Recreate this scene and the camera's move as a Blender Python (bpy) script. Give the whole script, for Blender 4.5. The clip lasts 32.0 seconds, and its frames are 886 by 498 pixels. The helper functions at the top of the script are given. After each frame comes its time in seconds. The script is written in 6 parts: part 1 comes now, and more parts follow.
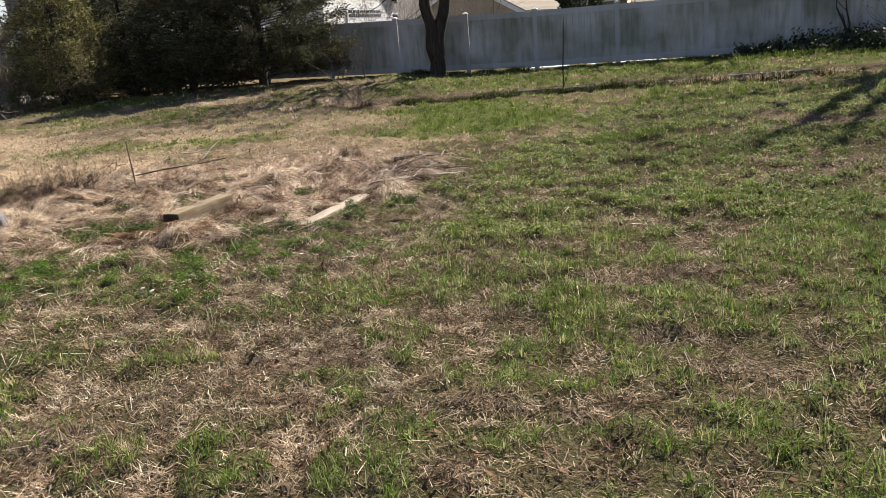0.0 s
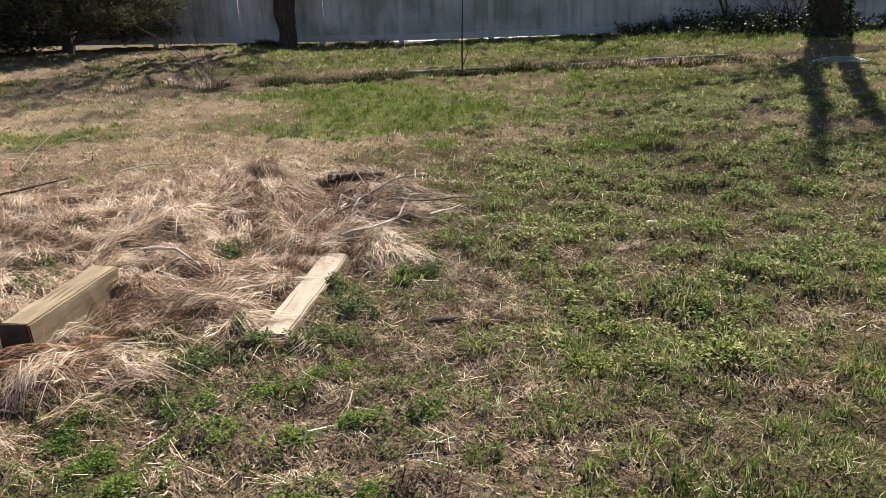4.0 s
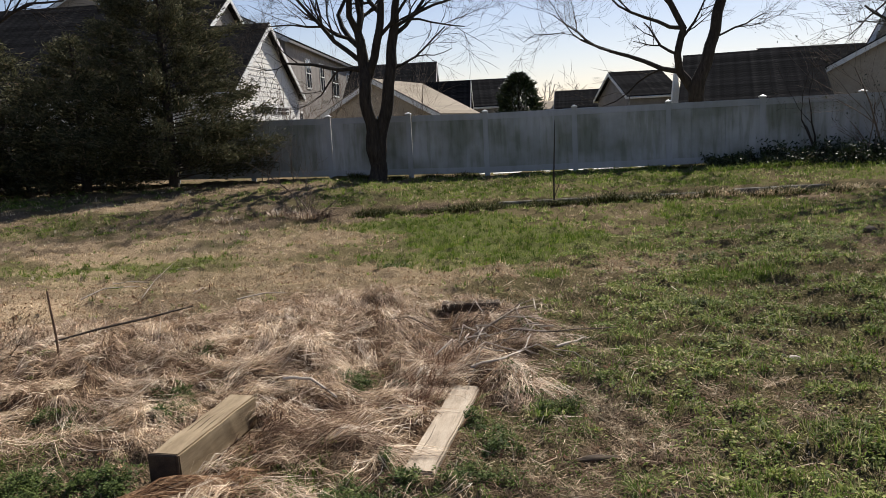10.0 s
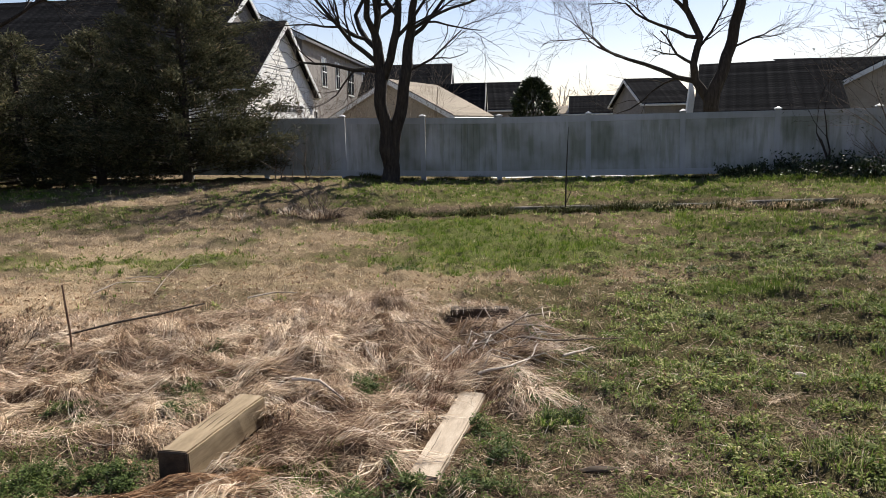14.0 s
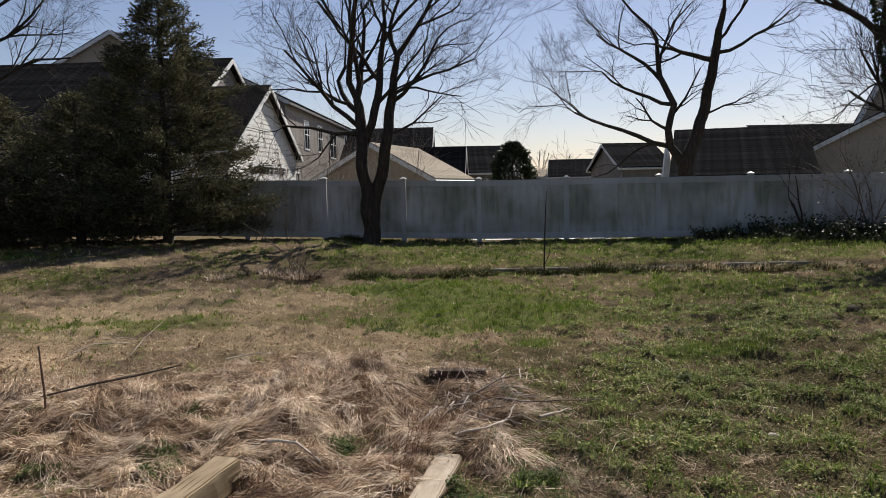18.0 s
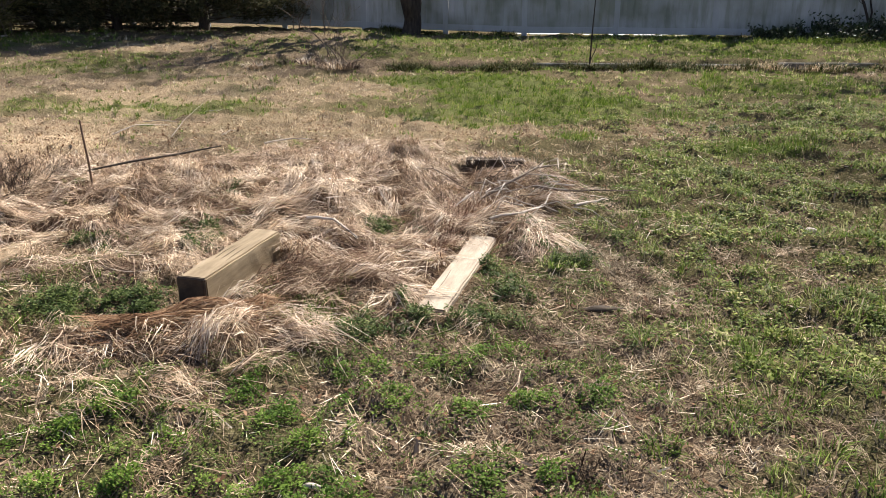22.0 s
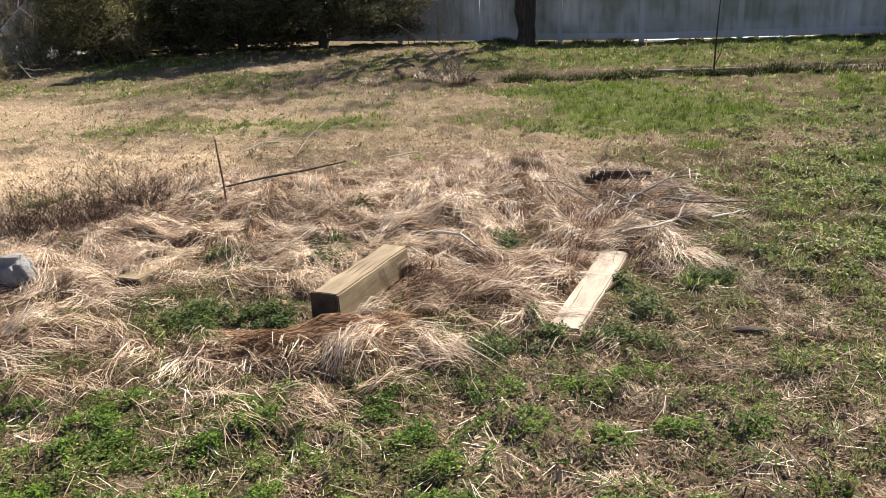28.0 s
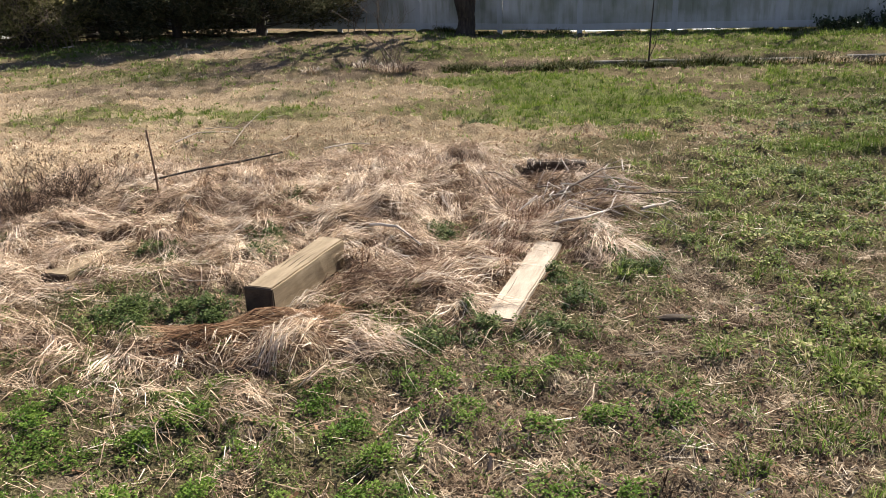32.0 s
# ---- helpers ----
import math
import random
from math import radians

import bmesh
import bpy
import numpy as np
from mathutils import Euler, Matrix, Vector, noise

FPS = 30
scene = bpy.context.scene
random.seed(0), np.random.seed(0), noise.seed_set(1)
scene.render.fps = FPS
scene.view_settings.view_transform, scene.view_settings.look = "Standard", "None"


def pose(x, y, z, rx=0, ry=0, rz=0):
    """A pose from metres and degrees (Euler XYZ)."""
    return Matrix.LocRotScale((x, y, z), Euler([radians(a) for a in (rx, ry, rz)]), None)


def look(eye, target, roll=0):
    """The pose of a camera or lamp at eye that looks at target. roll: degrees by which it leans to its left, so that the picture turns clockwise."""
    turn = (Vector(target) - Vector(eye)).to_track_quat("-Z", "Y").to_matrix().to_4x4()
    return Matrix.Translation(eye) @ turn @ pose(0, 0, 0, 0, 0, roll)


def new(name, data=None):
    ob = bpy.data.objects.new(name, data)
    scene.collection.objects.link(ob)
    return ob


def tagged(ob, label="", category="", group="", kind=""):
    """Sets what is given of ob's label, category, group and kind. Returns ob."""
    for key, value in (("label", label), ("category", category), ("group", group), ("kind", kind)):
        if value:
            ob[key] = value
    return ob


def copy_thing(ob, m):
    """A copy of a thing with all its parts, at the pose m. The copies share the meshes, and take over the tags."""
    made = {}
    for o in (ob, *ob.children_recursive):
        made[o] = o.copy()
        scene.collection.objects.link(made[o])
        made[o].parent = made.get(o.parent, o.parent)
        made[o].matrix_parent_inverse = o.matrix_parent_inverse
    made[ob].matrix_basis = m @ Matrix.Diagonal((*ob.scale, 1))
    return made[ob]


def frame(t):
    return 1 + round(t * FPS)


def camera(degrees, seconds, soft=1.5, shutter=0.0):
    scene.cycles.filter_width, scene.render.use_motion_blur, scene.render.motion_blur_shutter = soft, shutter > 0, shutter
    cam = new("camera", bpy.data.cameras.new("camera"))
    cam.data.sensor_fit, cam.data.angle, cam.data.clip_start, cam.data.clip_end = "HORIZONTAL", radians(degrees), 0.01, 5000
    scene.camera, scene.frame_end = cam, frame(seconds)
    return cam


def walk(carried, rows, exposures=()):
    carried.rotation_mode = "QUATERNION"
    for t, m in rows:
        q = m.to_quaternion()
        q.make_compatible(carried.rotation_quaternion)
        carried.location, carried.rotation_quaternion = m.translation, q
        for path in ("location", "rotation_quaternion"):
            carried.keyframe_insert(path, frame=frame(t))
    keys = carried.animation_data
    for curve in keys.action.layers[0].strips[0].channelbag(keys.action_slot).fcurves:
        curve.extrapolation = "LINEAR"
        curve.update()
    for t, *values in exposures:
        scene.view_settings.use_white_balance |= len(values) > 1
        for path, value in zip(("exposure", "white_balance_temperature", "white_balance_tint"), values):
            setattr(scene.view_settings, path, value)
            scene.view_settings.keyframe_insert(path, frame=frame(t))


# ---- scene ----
cam = camera(58.5, 32.0, soft=0.55)
PATH = [
    (0, (1.899, -2.425, 1.365), (1.583, -0.523, 0.832), -4.8),
    (0.5, (1.651, -2.193, 1.367), (1.414, -0.295, 0.783), -2.1),
    (1, (1.407, -1.884, 1.411), (1.265, 0.036, 0.868), -1.4),
    (1.5, (1.169, -1.455, 1.401), (1.098, 0.478, 0.893), -2.7),
    (2, (0.92, -1.14, 1.395), (0.934, 0.798, 0.902), -0.8),
    (2.5, (0.872, -0.795, 1.415), (0.991, 1.134, 0.898), -0.4),
    (4.5, (0.182, 0.093, 1.424), (0.336, 1.98, 0.779), -2.4),
    (5, (0.044, 0.056, 1.454), (0.126, 1.971, 0.885), 0.7),
    (5.5, (0.016, 0.065, 1.463), (-0.003, 2.007, 0.987), -0.7),
    (6, (-0.019, 0.074, 1.417), (-0.101, 2.011, 0.928), -0.1),
    (6.5, (-0.04, 0.111, 1.395), (-0.159, 2.004, 0.762), -0.6),
    (7, (-0.049, 0.112, 1.408), (-0.218, 1.994, 0.754), -2.9),
    (7.5, (-0.002, 0.073, 1.421), (-0.128, 1.995, 0.882), -3.9),
    (8, (0.025, 0.066, 1.437), (-0.053, 2.021, 1.021), -4.3),
    (8.5, (0.022, 0.077, 1.448), (-0.035, 2.044, 1.092), -3.7),
    (9, (0.041, 0.067, 1.464), (-0.005, 2.044, 1.169), -4.3),
    (9.5, (0.045, 0.082, 1.459), (0.025, 2.063, 1.185), -3.3),
    (10, (0.055, 0.092, 1.441), (0.051, 2.068, 1.129), -3.0),
    (10.5, (0.059, 0.088, 1.451), (0.047, 2.057, 1.1), -3.7),
    (11, (0.073, 0.09, 1.43), (0.058, 2.054, 1.053), -3.9),
    (11.5, (0.058, 0.077, 1.446), (0.024, 2.042, 1.076), -2.6),
    (12, (0.044, 0.083, 1.455), (-0.016, 2.049, 1.094), -1.3),
    (12.5, (0.04, 0.072, 1.448), (-0.01, 2.039, 1.091), -0.8),
    (13, (0.047, 0.076, 1.449), (0.02, 2.045, 1.103), -1.0),
    (13.5, (0.045, 0.067, 1.45), (0.02, 2.039, 1.117), -1.3),
    (14, (0.052, 0.055, 1.479), (0.023, 2.031, 1.171), -1.4),
    (14.5, (0.029, 0.044, 1.469), (-0.049, 2.022, 1.183), 1.9),
    (16.5, (0.091, 0.0, 1.464), (0.105, 1.975, 1.147), -1.5),
    (17, (0.085, -0.017, 1.474), (0.084, 1.965, 1.21), -0.9),
    (17.5, (0.058, -0.001, 1.482), (0.042, 1.989, 1.282), -0.2),
    (18, (0.074, -0.021, 1.49), (0.096, 1.973, 1.335), -1.1),
    (18.5, (0.09, -0.022, 1.479), (0.165, 1.97, 1.315), -2.0),
    (19, (0.093, -0.019, 1.495), (0.167, 1.972, 1.323), -1.2),
    (19.5, (0.092, -0.016, 1.41), (0.163, 1.96, 1.112), -0.1),
    (20, (0.08, 0.008, 1.369), (0.112, 1.939, 0.851), -1.4),
    (20.5, (0.079, 0.048, 1.367), (0.032, 1.917, 0.656), -1.9),
    (21, (0.081, 0.02, 1.384), (-0.025, 1.896, 0.7), -1.3),
    (21.5, (0.097, 0.025, 1.382), (0.005, 1.914, 0.731), -1.3),
    (22, (0.08, 0.015, 1.382), (0.002, 1.907, 0.739), -0.0),
    (22.5, (0.065, 0.011, 1.374), (-0.029, 1.912, 0.758), 0.4),
    (23, (0.056, 0.022, 1.365), (-0.073, 1.925, 0.765), 0.1),
    (23.5, (0.076, 0.012, 1.388), (-0.058, 1.924, 0.818), -0.9),
    (24, (0.092, 0.013, 1.398), (-0.034, 1.923, 0.818), -2.2),
    (24.5, (0.094, 0.042, 1.38), (0.006, 1.928, 0.721), -1.6),
    (25, (0.042, 0.04, 1.43), (-0.099, 1.948, 0.846), -0.7),
    (25.5, (-0.004, 0.051, 1.415), (-0.322, 1.959, 0.905), -2.1),
    (27.5, (-0.011, 0.081, 1.395), (-0.34, 1.969, 0.824), -2.2),
    (28, (-0.019, 0.091, 1.378), (-0.374, 1.962, 0.768), -2.7),
    (28.5, (-0.049, 0.07, 1.389), (-0.478, 1.928, 0.787), -2.5),
    (29, (-0.039, 0.059, 1.39), (-0.486, 1.92, 0.807), -3.1),
    (29.5, (-0.04, 0.05, 1.402), (-0.446, 1.928, 0.847), -2.1),
    (30, (0.004, 0.056, 1.398), (-0.333, 1.957, 0.875), -1.8),
    (30.5, (0.029, 0.062, 1.383), (-0.247, 1.965, 0.831), -3.4),
    (31, (0.032, 0.053, 1.391), (-0.218, 1.959, 0.839), -2.8),
    (31.5, (0.024, 0.055, 1.393), (-0.217, 1.945, 0.783), -3.0),
    (32, (0.02, 0.08, 1.398), (-0.193, 1.962, 0.756), -1.8),
]
walk(cam, [(t, look(eye, target, roll)) for t, eye, target, roll in PATH], [(0, 1.25), (1, 1.42), (2, 1.35), (5, 1.25), (6, 0.9), (7, 1.3), (8, 1.1), (9, 0.9), (10, 0.8), (12, 1.0), (13, 1.05), (17, 1.05), (18, 0.62), (19, 0.95), (20, 1.1), (21, 1.4), (23, 1.45), (28, 1.47), (29, 1.42), (30, 1.26), (31, 1.43), (32, 1.43)])

# ---- world, sun ----
SUN_AZ, SUN_EL = radians(28), radians(43)
world = bpy.data.worlds.new("sky")
scene.world = world
world.use_nodes = True
wn = world.node_tree.nodes
sky = wn.new("ShaderNodeTexSky")
sky.sky_type, sky.sun_disc, sky.sun_elevation, sky.sun_rotation = "NISHITA", False, SUN_EL, SUN_AZ
sky.air_density, sky.dust_density, sky.ozone_density = 1.0, 0.3, 2.6
wn["Background"].inputs["Strength"].default_value = 0.055
haze = wn.new("ShaderNodeMix")
haze.data_type, haze.blend_type = "RGBA", "MULTIPLY"
haze.inputs[0].default_value, haze.inputs[7].default_value = 1.0, (1.16, 1.0, 1.02, 1)
world.node_tree.links.new(sky.outputs[0], haze.inputs[6])
world.node_tree.links.new(haze.outputs[2], wn["Background"].inputs["Color"])
sun = new("sun", bpy.data.lights.new("sun", "SUN"))
sun.data.energy, sun.data.angle, sun.data.color = 5.0, radians(0.53), (0.985, 0.925, 0.84)
sd = Vector((math.sin(SUN_AZ) * math.cos(SUN_EL), math.cos(SUN_AZ) * math.cos(SUN_EL), math.sin(SUN_EL)))
sun.matrix_world = look(sd * 60, (0, 0, 0))


# ---- helpers of this scene ----
rng = np.random.default_rng(7)


def hash2(i, j, seed):
    v = np.sin(i * 127.1 + j * 311.7 + seed * 74.7) * 43758.5453
    return v - np.floor(v)


def vnoise(x, y, size, seed=0):
    """Smooth noise in 0..1 over the plan."""
    x, y = np.asarray(x, float) / size, np.asarray(y, float) / size
    i, j = np.floor(x), np.floor(y)
    u, v = x - i, y - j
    u, v = u * u * (3 - 2 * u), v * v * (3 - 2 * v)
    a, b = hash2(i, j, seed), hash2(i + 1, j, seed)
    c, d = hash2(i, j + 1, seed), hash2(i + 1, j + 1, seed)
    return (a * (1 - u) + b * u) * (1 - v) + (c * (1 - u) + d * u) * v


def sstep(a, b, v):
    k = np.clip((np.asarray(v, float) - a) / (b - a), 0, 1)
    return k * k * (3 - 2 * k)


def blob(x, y, cx, cy, rx, ry, turn=0.0, soft=0.35, wob=0.35, seed=3):
    """A soft-edged uneven patch of the plan, 1 inside and 0 outside."""
    c, s = math.cos(radians(turn)), math.sin(radians(turn))
    dx, dy = np.asarray(x, float) - cx, np.asarray(y, float) - cy
    r = np.hypot((dx * c + dy * s) / rx, (dy * c - dx * s) / ry)
    r = r + (vnoise(x, y, 0.9, seed) - 0.5) * wob + (vnoise(x, y, 0.3, seed + 1) - 0.5) * wob * 0.6
    return 1 - sstep(1 - soft, 1 + soft * 0.4, r)


WEEDY_STRAW = [(-1.62, 3.2, 0.66, 0.34, -14, 1.0), (-1.95, 3.85, 0.38, 0.26, -20, 0.7), (-1.4, 4.18, 0.17, 0.38, -25, 0.9), (-1.9, 2.72, 0.5, 0.14, 5, 0.8),
               (-2.75, 3.25, 0.3, 0.2, 0, 0.6), (-3.25, 4.45, 0.5, 0.22, 35, 0.6), (-0.46, 4.35, 0.16, 0.26, 0, 0.9), (-1.55, 2.35, 0.2, 0.3, 0, 0.9), (-1.14, 2.35, 0.12, 0.24, 0, 0.8), (-0.35, 2.65, 0.45, 0.24, 10, 1.0), (-1.5, 4.85, 0.14, 0.1, 0, 0.5), (0.36, 3.5, 0.3, 0.62, -12, 1.0), (-0.02, 2.9, 0.3, 0.14, 0, 1.0), (0.14, 3.35, 0.1, 0.35, -12, 1.0)]


def inside(x0, x1, y0, y1):
    """Evaluates a plan function within one stretch of the plan only; it is 0 elsewhere."""
    def wrap(f):
        def g(x, y):
            x, y = np.asarray(x, float), np.asarray(y, float)
            k = (x > x0) & (x < x1) & (y > y0) & (y < y1)
            out = np.zeros_like(x)
            if k.any():
                out[k] = f(x[k], y[k])
            return out
        return g
    return wrap


@inside(-3.6, 1.1, 1.7, 5.4)
def weed_patch(x, y):
    return np.maximum.reduce([k * blob(x, y, cx, cy, rx, ry, a, seed=16 + cx) for cx, cy, rx, ry, a, k in WEEDY_STRAW])


@inside(-5.4, 1.8, 1.6, 8.0)
def bed(x, y):
    bare = weed_patch(x, y)
    return (1 - bare) * np.maximum.reduce([
        blob(x, y, -1.05, 4.7, 1.85, 2.1, -8, seed=11),
        blob(x, y, -2.5, 4.5, 1.7, 1.75, 25, seed=12),
        blob(x, y, -3.3, 3.0, 1.3, 0.75, 10, seed=13),
        blob(x, y, 0.28, 5.45, 0.5, 0.8, 0, seed=14),
        blob(x, y, -1.55, 2.84, 1.25, 0.24, 3, wob=0.6, seed=15)])


# heaps of beaten-down grass: crest x, y, half width, depth behind, height, sideways slant
HEAPS = [(-1.75, 5.5, 0.26, 0.4, 0.108, 0.2), (-1.92, 5.12, 0.14, 0.25, 0.072, 0.0), (-0.42, 6.1, 0.3, 0.45, 0.108, 0.5), (-1.65, 6.8, 0.24, 0.35, 0.086, 0.2), (-3.1, 6.0, 0.3, 0.4, 0.072, 0.1), (-2.7, 6.35, 0.3, 0.35, 0.072, 0.0),
         (-0.82, 4.55, 0.28, 0.4, 0.07, 0.35), (-0.45, 4.95, 0.24, 0.3, 0.072, 0.2), (-0.72, 3.98, 0.22, 0.25, 0.072, -0.2), (-2.2, 4.75, 0.26, 0.3, 0.072, 0.3), (-2.65, 5.3, 0.26, 0.3, 0.079, 0.1), (0.2, 6.22, 0.34, 0.3, 0.086, 0.0),
         (-0.5, 3.05, 0.25, 0.3, 0.03, 0.4), (-2.3, 2.95, 0.3, 0.3, 0.065, 0.2), (-2.75, 4.1, 0.3, 0.3, 0.072, 0.2), (-3.2, 3.5, 0.3, 0.3, 0.072, 0.2), (0.35, 5.35, 0.3, 0.4, 0.03, 0.2), (-1.2, 5.9, 0.3, 0.4, 0.058, 0.3), (-1.0, 5.3, 0.3, 0.35, 0.05, -0.1)]


@inside(-4.2, 1.2, 2.2, 8.0)
def heaps(x, y):
    h = np.zeros_like(np.asarray(x, float))
    for cx, cy, rx, back, tall, slant in HEAPS:
        d = y - cy - slant * (x - cx) + 0.09 * (vnoise(x, y, 0.14, 19) - 0.5)
        h = np.maximum(h, tall * np.exp(-((x - cx) / rx) ** 2) * np.exp(-(d / np.where(d > 0, back, 0.055)) ** 2))
    return h


@inside(-5.4, 1.8, 1.6, 8.0)
def ridges(x, y):
    """Small overlapping waves of straw, steep on the side they fell towards."""
    f = y / 0.34 + 2.6 * vnoise(x, y, 0.55, 18) + 0.9 * vnoise(x, y, 0.16, 20)
    f = f - np.floor(f)
    return sstep(0.0, 0.16, f) * (1 - f) * sstep(0.25, 0.75, vnoise(x, y, 0.3, 22))


def lush(x, y):
    """Fresh green grass."""
    return np.maximum.reduce([
        blob(x, y, 0.1, 11.4, 1.45, 1.2, -6, soft=0.2, seed=21),
        blob(x, y, 0.75, 9.6, 1.5, 1.3, -25, soft=0.3, seed=22),
        0.9 * blob(x, y, 0.97, 7.25, 0.22, 0.2, 0, seed=23),
        blob(x, y, 0.45, 8.6, 1.05, 0.85, -8, soft=0.25, seed=28),
        0.75 * blob(x, y, 4.4, 11.2, 1.6, 1.2, 0, soft=0.7, wob=0.9, seed=29),
        0.9 * blob(x, y, 2.6, 6.9, 0.6, 0.3, 10, seed=24),
        0.8 * blob(x, y, -0.75, 8.9, 0.35, 0.2, 0, seed=25),
        0.55 * blob(x, y, -9.6, 17.0, 2.8, 1.0, -20, soft=0.6, seed=27),
        0.6 * blob(x, y, -3.8, 8.9, 1.9, 0.8, 8, soft=0.8, wob=1.0, seed=38),
        0.4 * blob(x, y, -6.6, 12.4, 2.2, 0.9, 0, soft=0.8, wob=1.0, seed=39),
        0.5 * blob(x, y, -2.79, 10.3, 0.4, 0.2, 0, seed=40),
        0.6 * blob(x, y, -9.3, 15.6, 1.9, 0.55, 28, soft=0.6, wob=0.8, seed=45),
        0.55 * sstep(13.4, 14.0, y) * sstep(-3.2, -1.2, x) * sstep(0.25, 0.5, vnoise(x, y, 1.1, 26))])


def pale(x, y):
    """Short bleached grass."""
    return np.maximum.reduce([
        blob(x, y, -5.0, 6.3, 2.6, 1.1, 8, seed=31),
        blob(x, y, -8.6, 9.6, 2.6, 2.6, 20, soft=0.7, wob=0.8, seed=36) * 0.8,
        0.6 * sstep(-0.6, -2.2, x) * sstep(6.3, 7.6, y) * (1 - sstep(11, 13.5, y)) * sstep(0.32, 0.6, vnoise(x, y, 0.5, 37)),
        blob(x, y, -1.2, 7.6, 2.1, 1.1, 0, soft=0.7, wob=0.8, seed=32) * 0.8,
        blob(x, y, -2.1, 10.6, 1.4, 1.4, 0, soft=0.8, wob=0.9, seed=33) * 0.72,
        blob(x, y, -6.2, 15.4, 1.4, 0.9, 0, soft=0.8, wob=0.9, seed=34) * 0.6,
        blob(x, y, 2.1, 7.7, 0.8, 0.6, 0, soft=0.8, wob=0.9, seed=35) * 0.55])


def green(x, y):
    """How green the lawn is, 0 bleached to 1 fresh."""
    g = 0.58 * vnoise(x, y, 0.75, 41) + 0.42 * vnoise(x, y, 0.22, 42)
    g = sstep(0.3, 0.66, g + 0.17 * sstep(0.7, 1.5, x) * (1 - sstep(5, 8, y)) + 0.15 * sstep(6, 8, y) * sstep(0.5, 2.5, x) - 0.06 * sstep(-0.5, -4, x) - 0.10 * blob(x, y, 0.45, 2.9, 0.75, 1.5, 0, seed=43))
    return np.clip(np.maximum(g * (1 - 0.85 * pale(x, y)), lush(x, y)), 0, 1)


CUSHIONS = [(0.97, 2.9, 0.26, 0.17), (0.55, 3.8, 0.14, 0.09), (1.43, 3.7, 0.18, 0.12), (1.02, 2.4, 0.16, 0.15), (0.75, 2.9, 0.16, 0.12), (0.22, 3.62, 0.2, 0.2), (0.03, 2.3, 0.14, 0.1), (0.3, 2.42, 0.09, 0.1), (0.56, 2.53, 0.1, 0.08), (0.45, 4.4, 0.2, 0.14), (1.2, 4.6, 0.3, 0.18)]


def clump(x, y):
    """Low cushions of growth with thatch showing between them."""
    n = 0.42 * vnoise(x, y, 0.24, 91) + 0.38 * vnoise(x, y, 0.09, 92) + 0.20 * vnoise(x, y, 0.7, 93)
    cut = 0.575 - 0.13 * (green(x, y) - 0.4) - 0.05 * sstep(0.8, 1.6, x)
    n = sstep(cut - 0.025, cut + 0.045, n)
    return np.maximum.reduce([n * (1 - 0.75 * worn(x, y)), cushions(x, y), 0.85 * weed_patch(x, y) * sstep(0.25, 0.5, vnoise(x, y, 0.1, 95))])


@inside(-0.3, 2.0, 2.0, 5.2)
def cushions(x, y):
    return np.maximum.reduce([0.9 * blob(x, y, cx, cy, rx, ry, soft=0.5, wob=0.8, seed=94) for cx, cy, rx, ry in CUSHIONS])


DRY_SPOTS = [(2.19, 8.5, 0.7, 0.3), (2.54, 8.0, 0.6, 0.25), (1.21, 6.81, 0.6, 0.4), (0.68, 3.44, 0.32, 0.25), (0.42, 2.96, 0.25, 0.16), (0.75, 2.75, 0.25, 0.14), (0.3, 2.33, 0.2, 0.08), (0.5, 2.13, 0.3, 0.08), (0.93, 2.5, 0.16, 0.06), (1.68, 3.54, 0.2, 0.12), (1.79, 4.03, 0.25, 0.14), (0.04, 2.25, 0.15, 0.05), (1.2, 4.5, 0.3, 0.15), (0.9, 5.9, 0.4, 0.3), (2.3, 1.7, 0.35, 0.14), (1.5, 1.1, 0.4, 0.12), (0.4, 1.0, 0.6, 0.2), (2.9, 2.6, 0.4, 0.12), (3.4, 6.9, 0.5, 0.3), (2.45, 0.3, 0.4, 0.16), (1.7, 0.15, 0.35, 0.12), (0.2, 0.3, 0.6, 0.3), (-0.3, 1.1, 0.5, 0.25), (0.9, 5.2, 0.3, 0.4), (0.85, 6.4, 0.4, 0.4), (1.6, 7.4, 0.5, 0.25), (3.3, 4.6, 0.3, 0.14), (2.6, 5.6, 0.25, 0.16)]


@inside(-1.2, 4.4, -0.6, 9.2)
def worn(x, y):
    """Spots where the lawn has died back to thatch."""
    return np.maximum.reduce([blob(x, y, cx, cy, rx, ry, soft=0.6, wob=0.9, seed=44) for cx, cy, rx, ry in DRY_SPOTS])


def timber_gap(x, y):
    """0 where the bed's timbers lie."""
    return 1 - timber_cover(np.asarray(x, float), np.asarray(y, float))


@inside(-2.8, 0.9, 2.6, 6.6)
def timber_cover(x, y):
    k = np.ones_like(x)
    for cx, cy, hl, hw, a in TIMBER_PLAN:
        c, s = math.cos(a), math.sin(a)
        dx, dy = x - cx, y - cy
        along, across = np.abs(dx * s + dy * c), np.abs(dx * c - dy * s)
        k = k * (1 - (1 - sstep(hl, hl + 0.10, along)) * (1 - sstep(hw, hw + 0.08, across)))
    return 1 - k


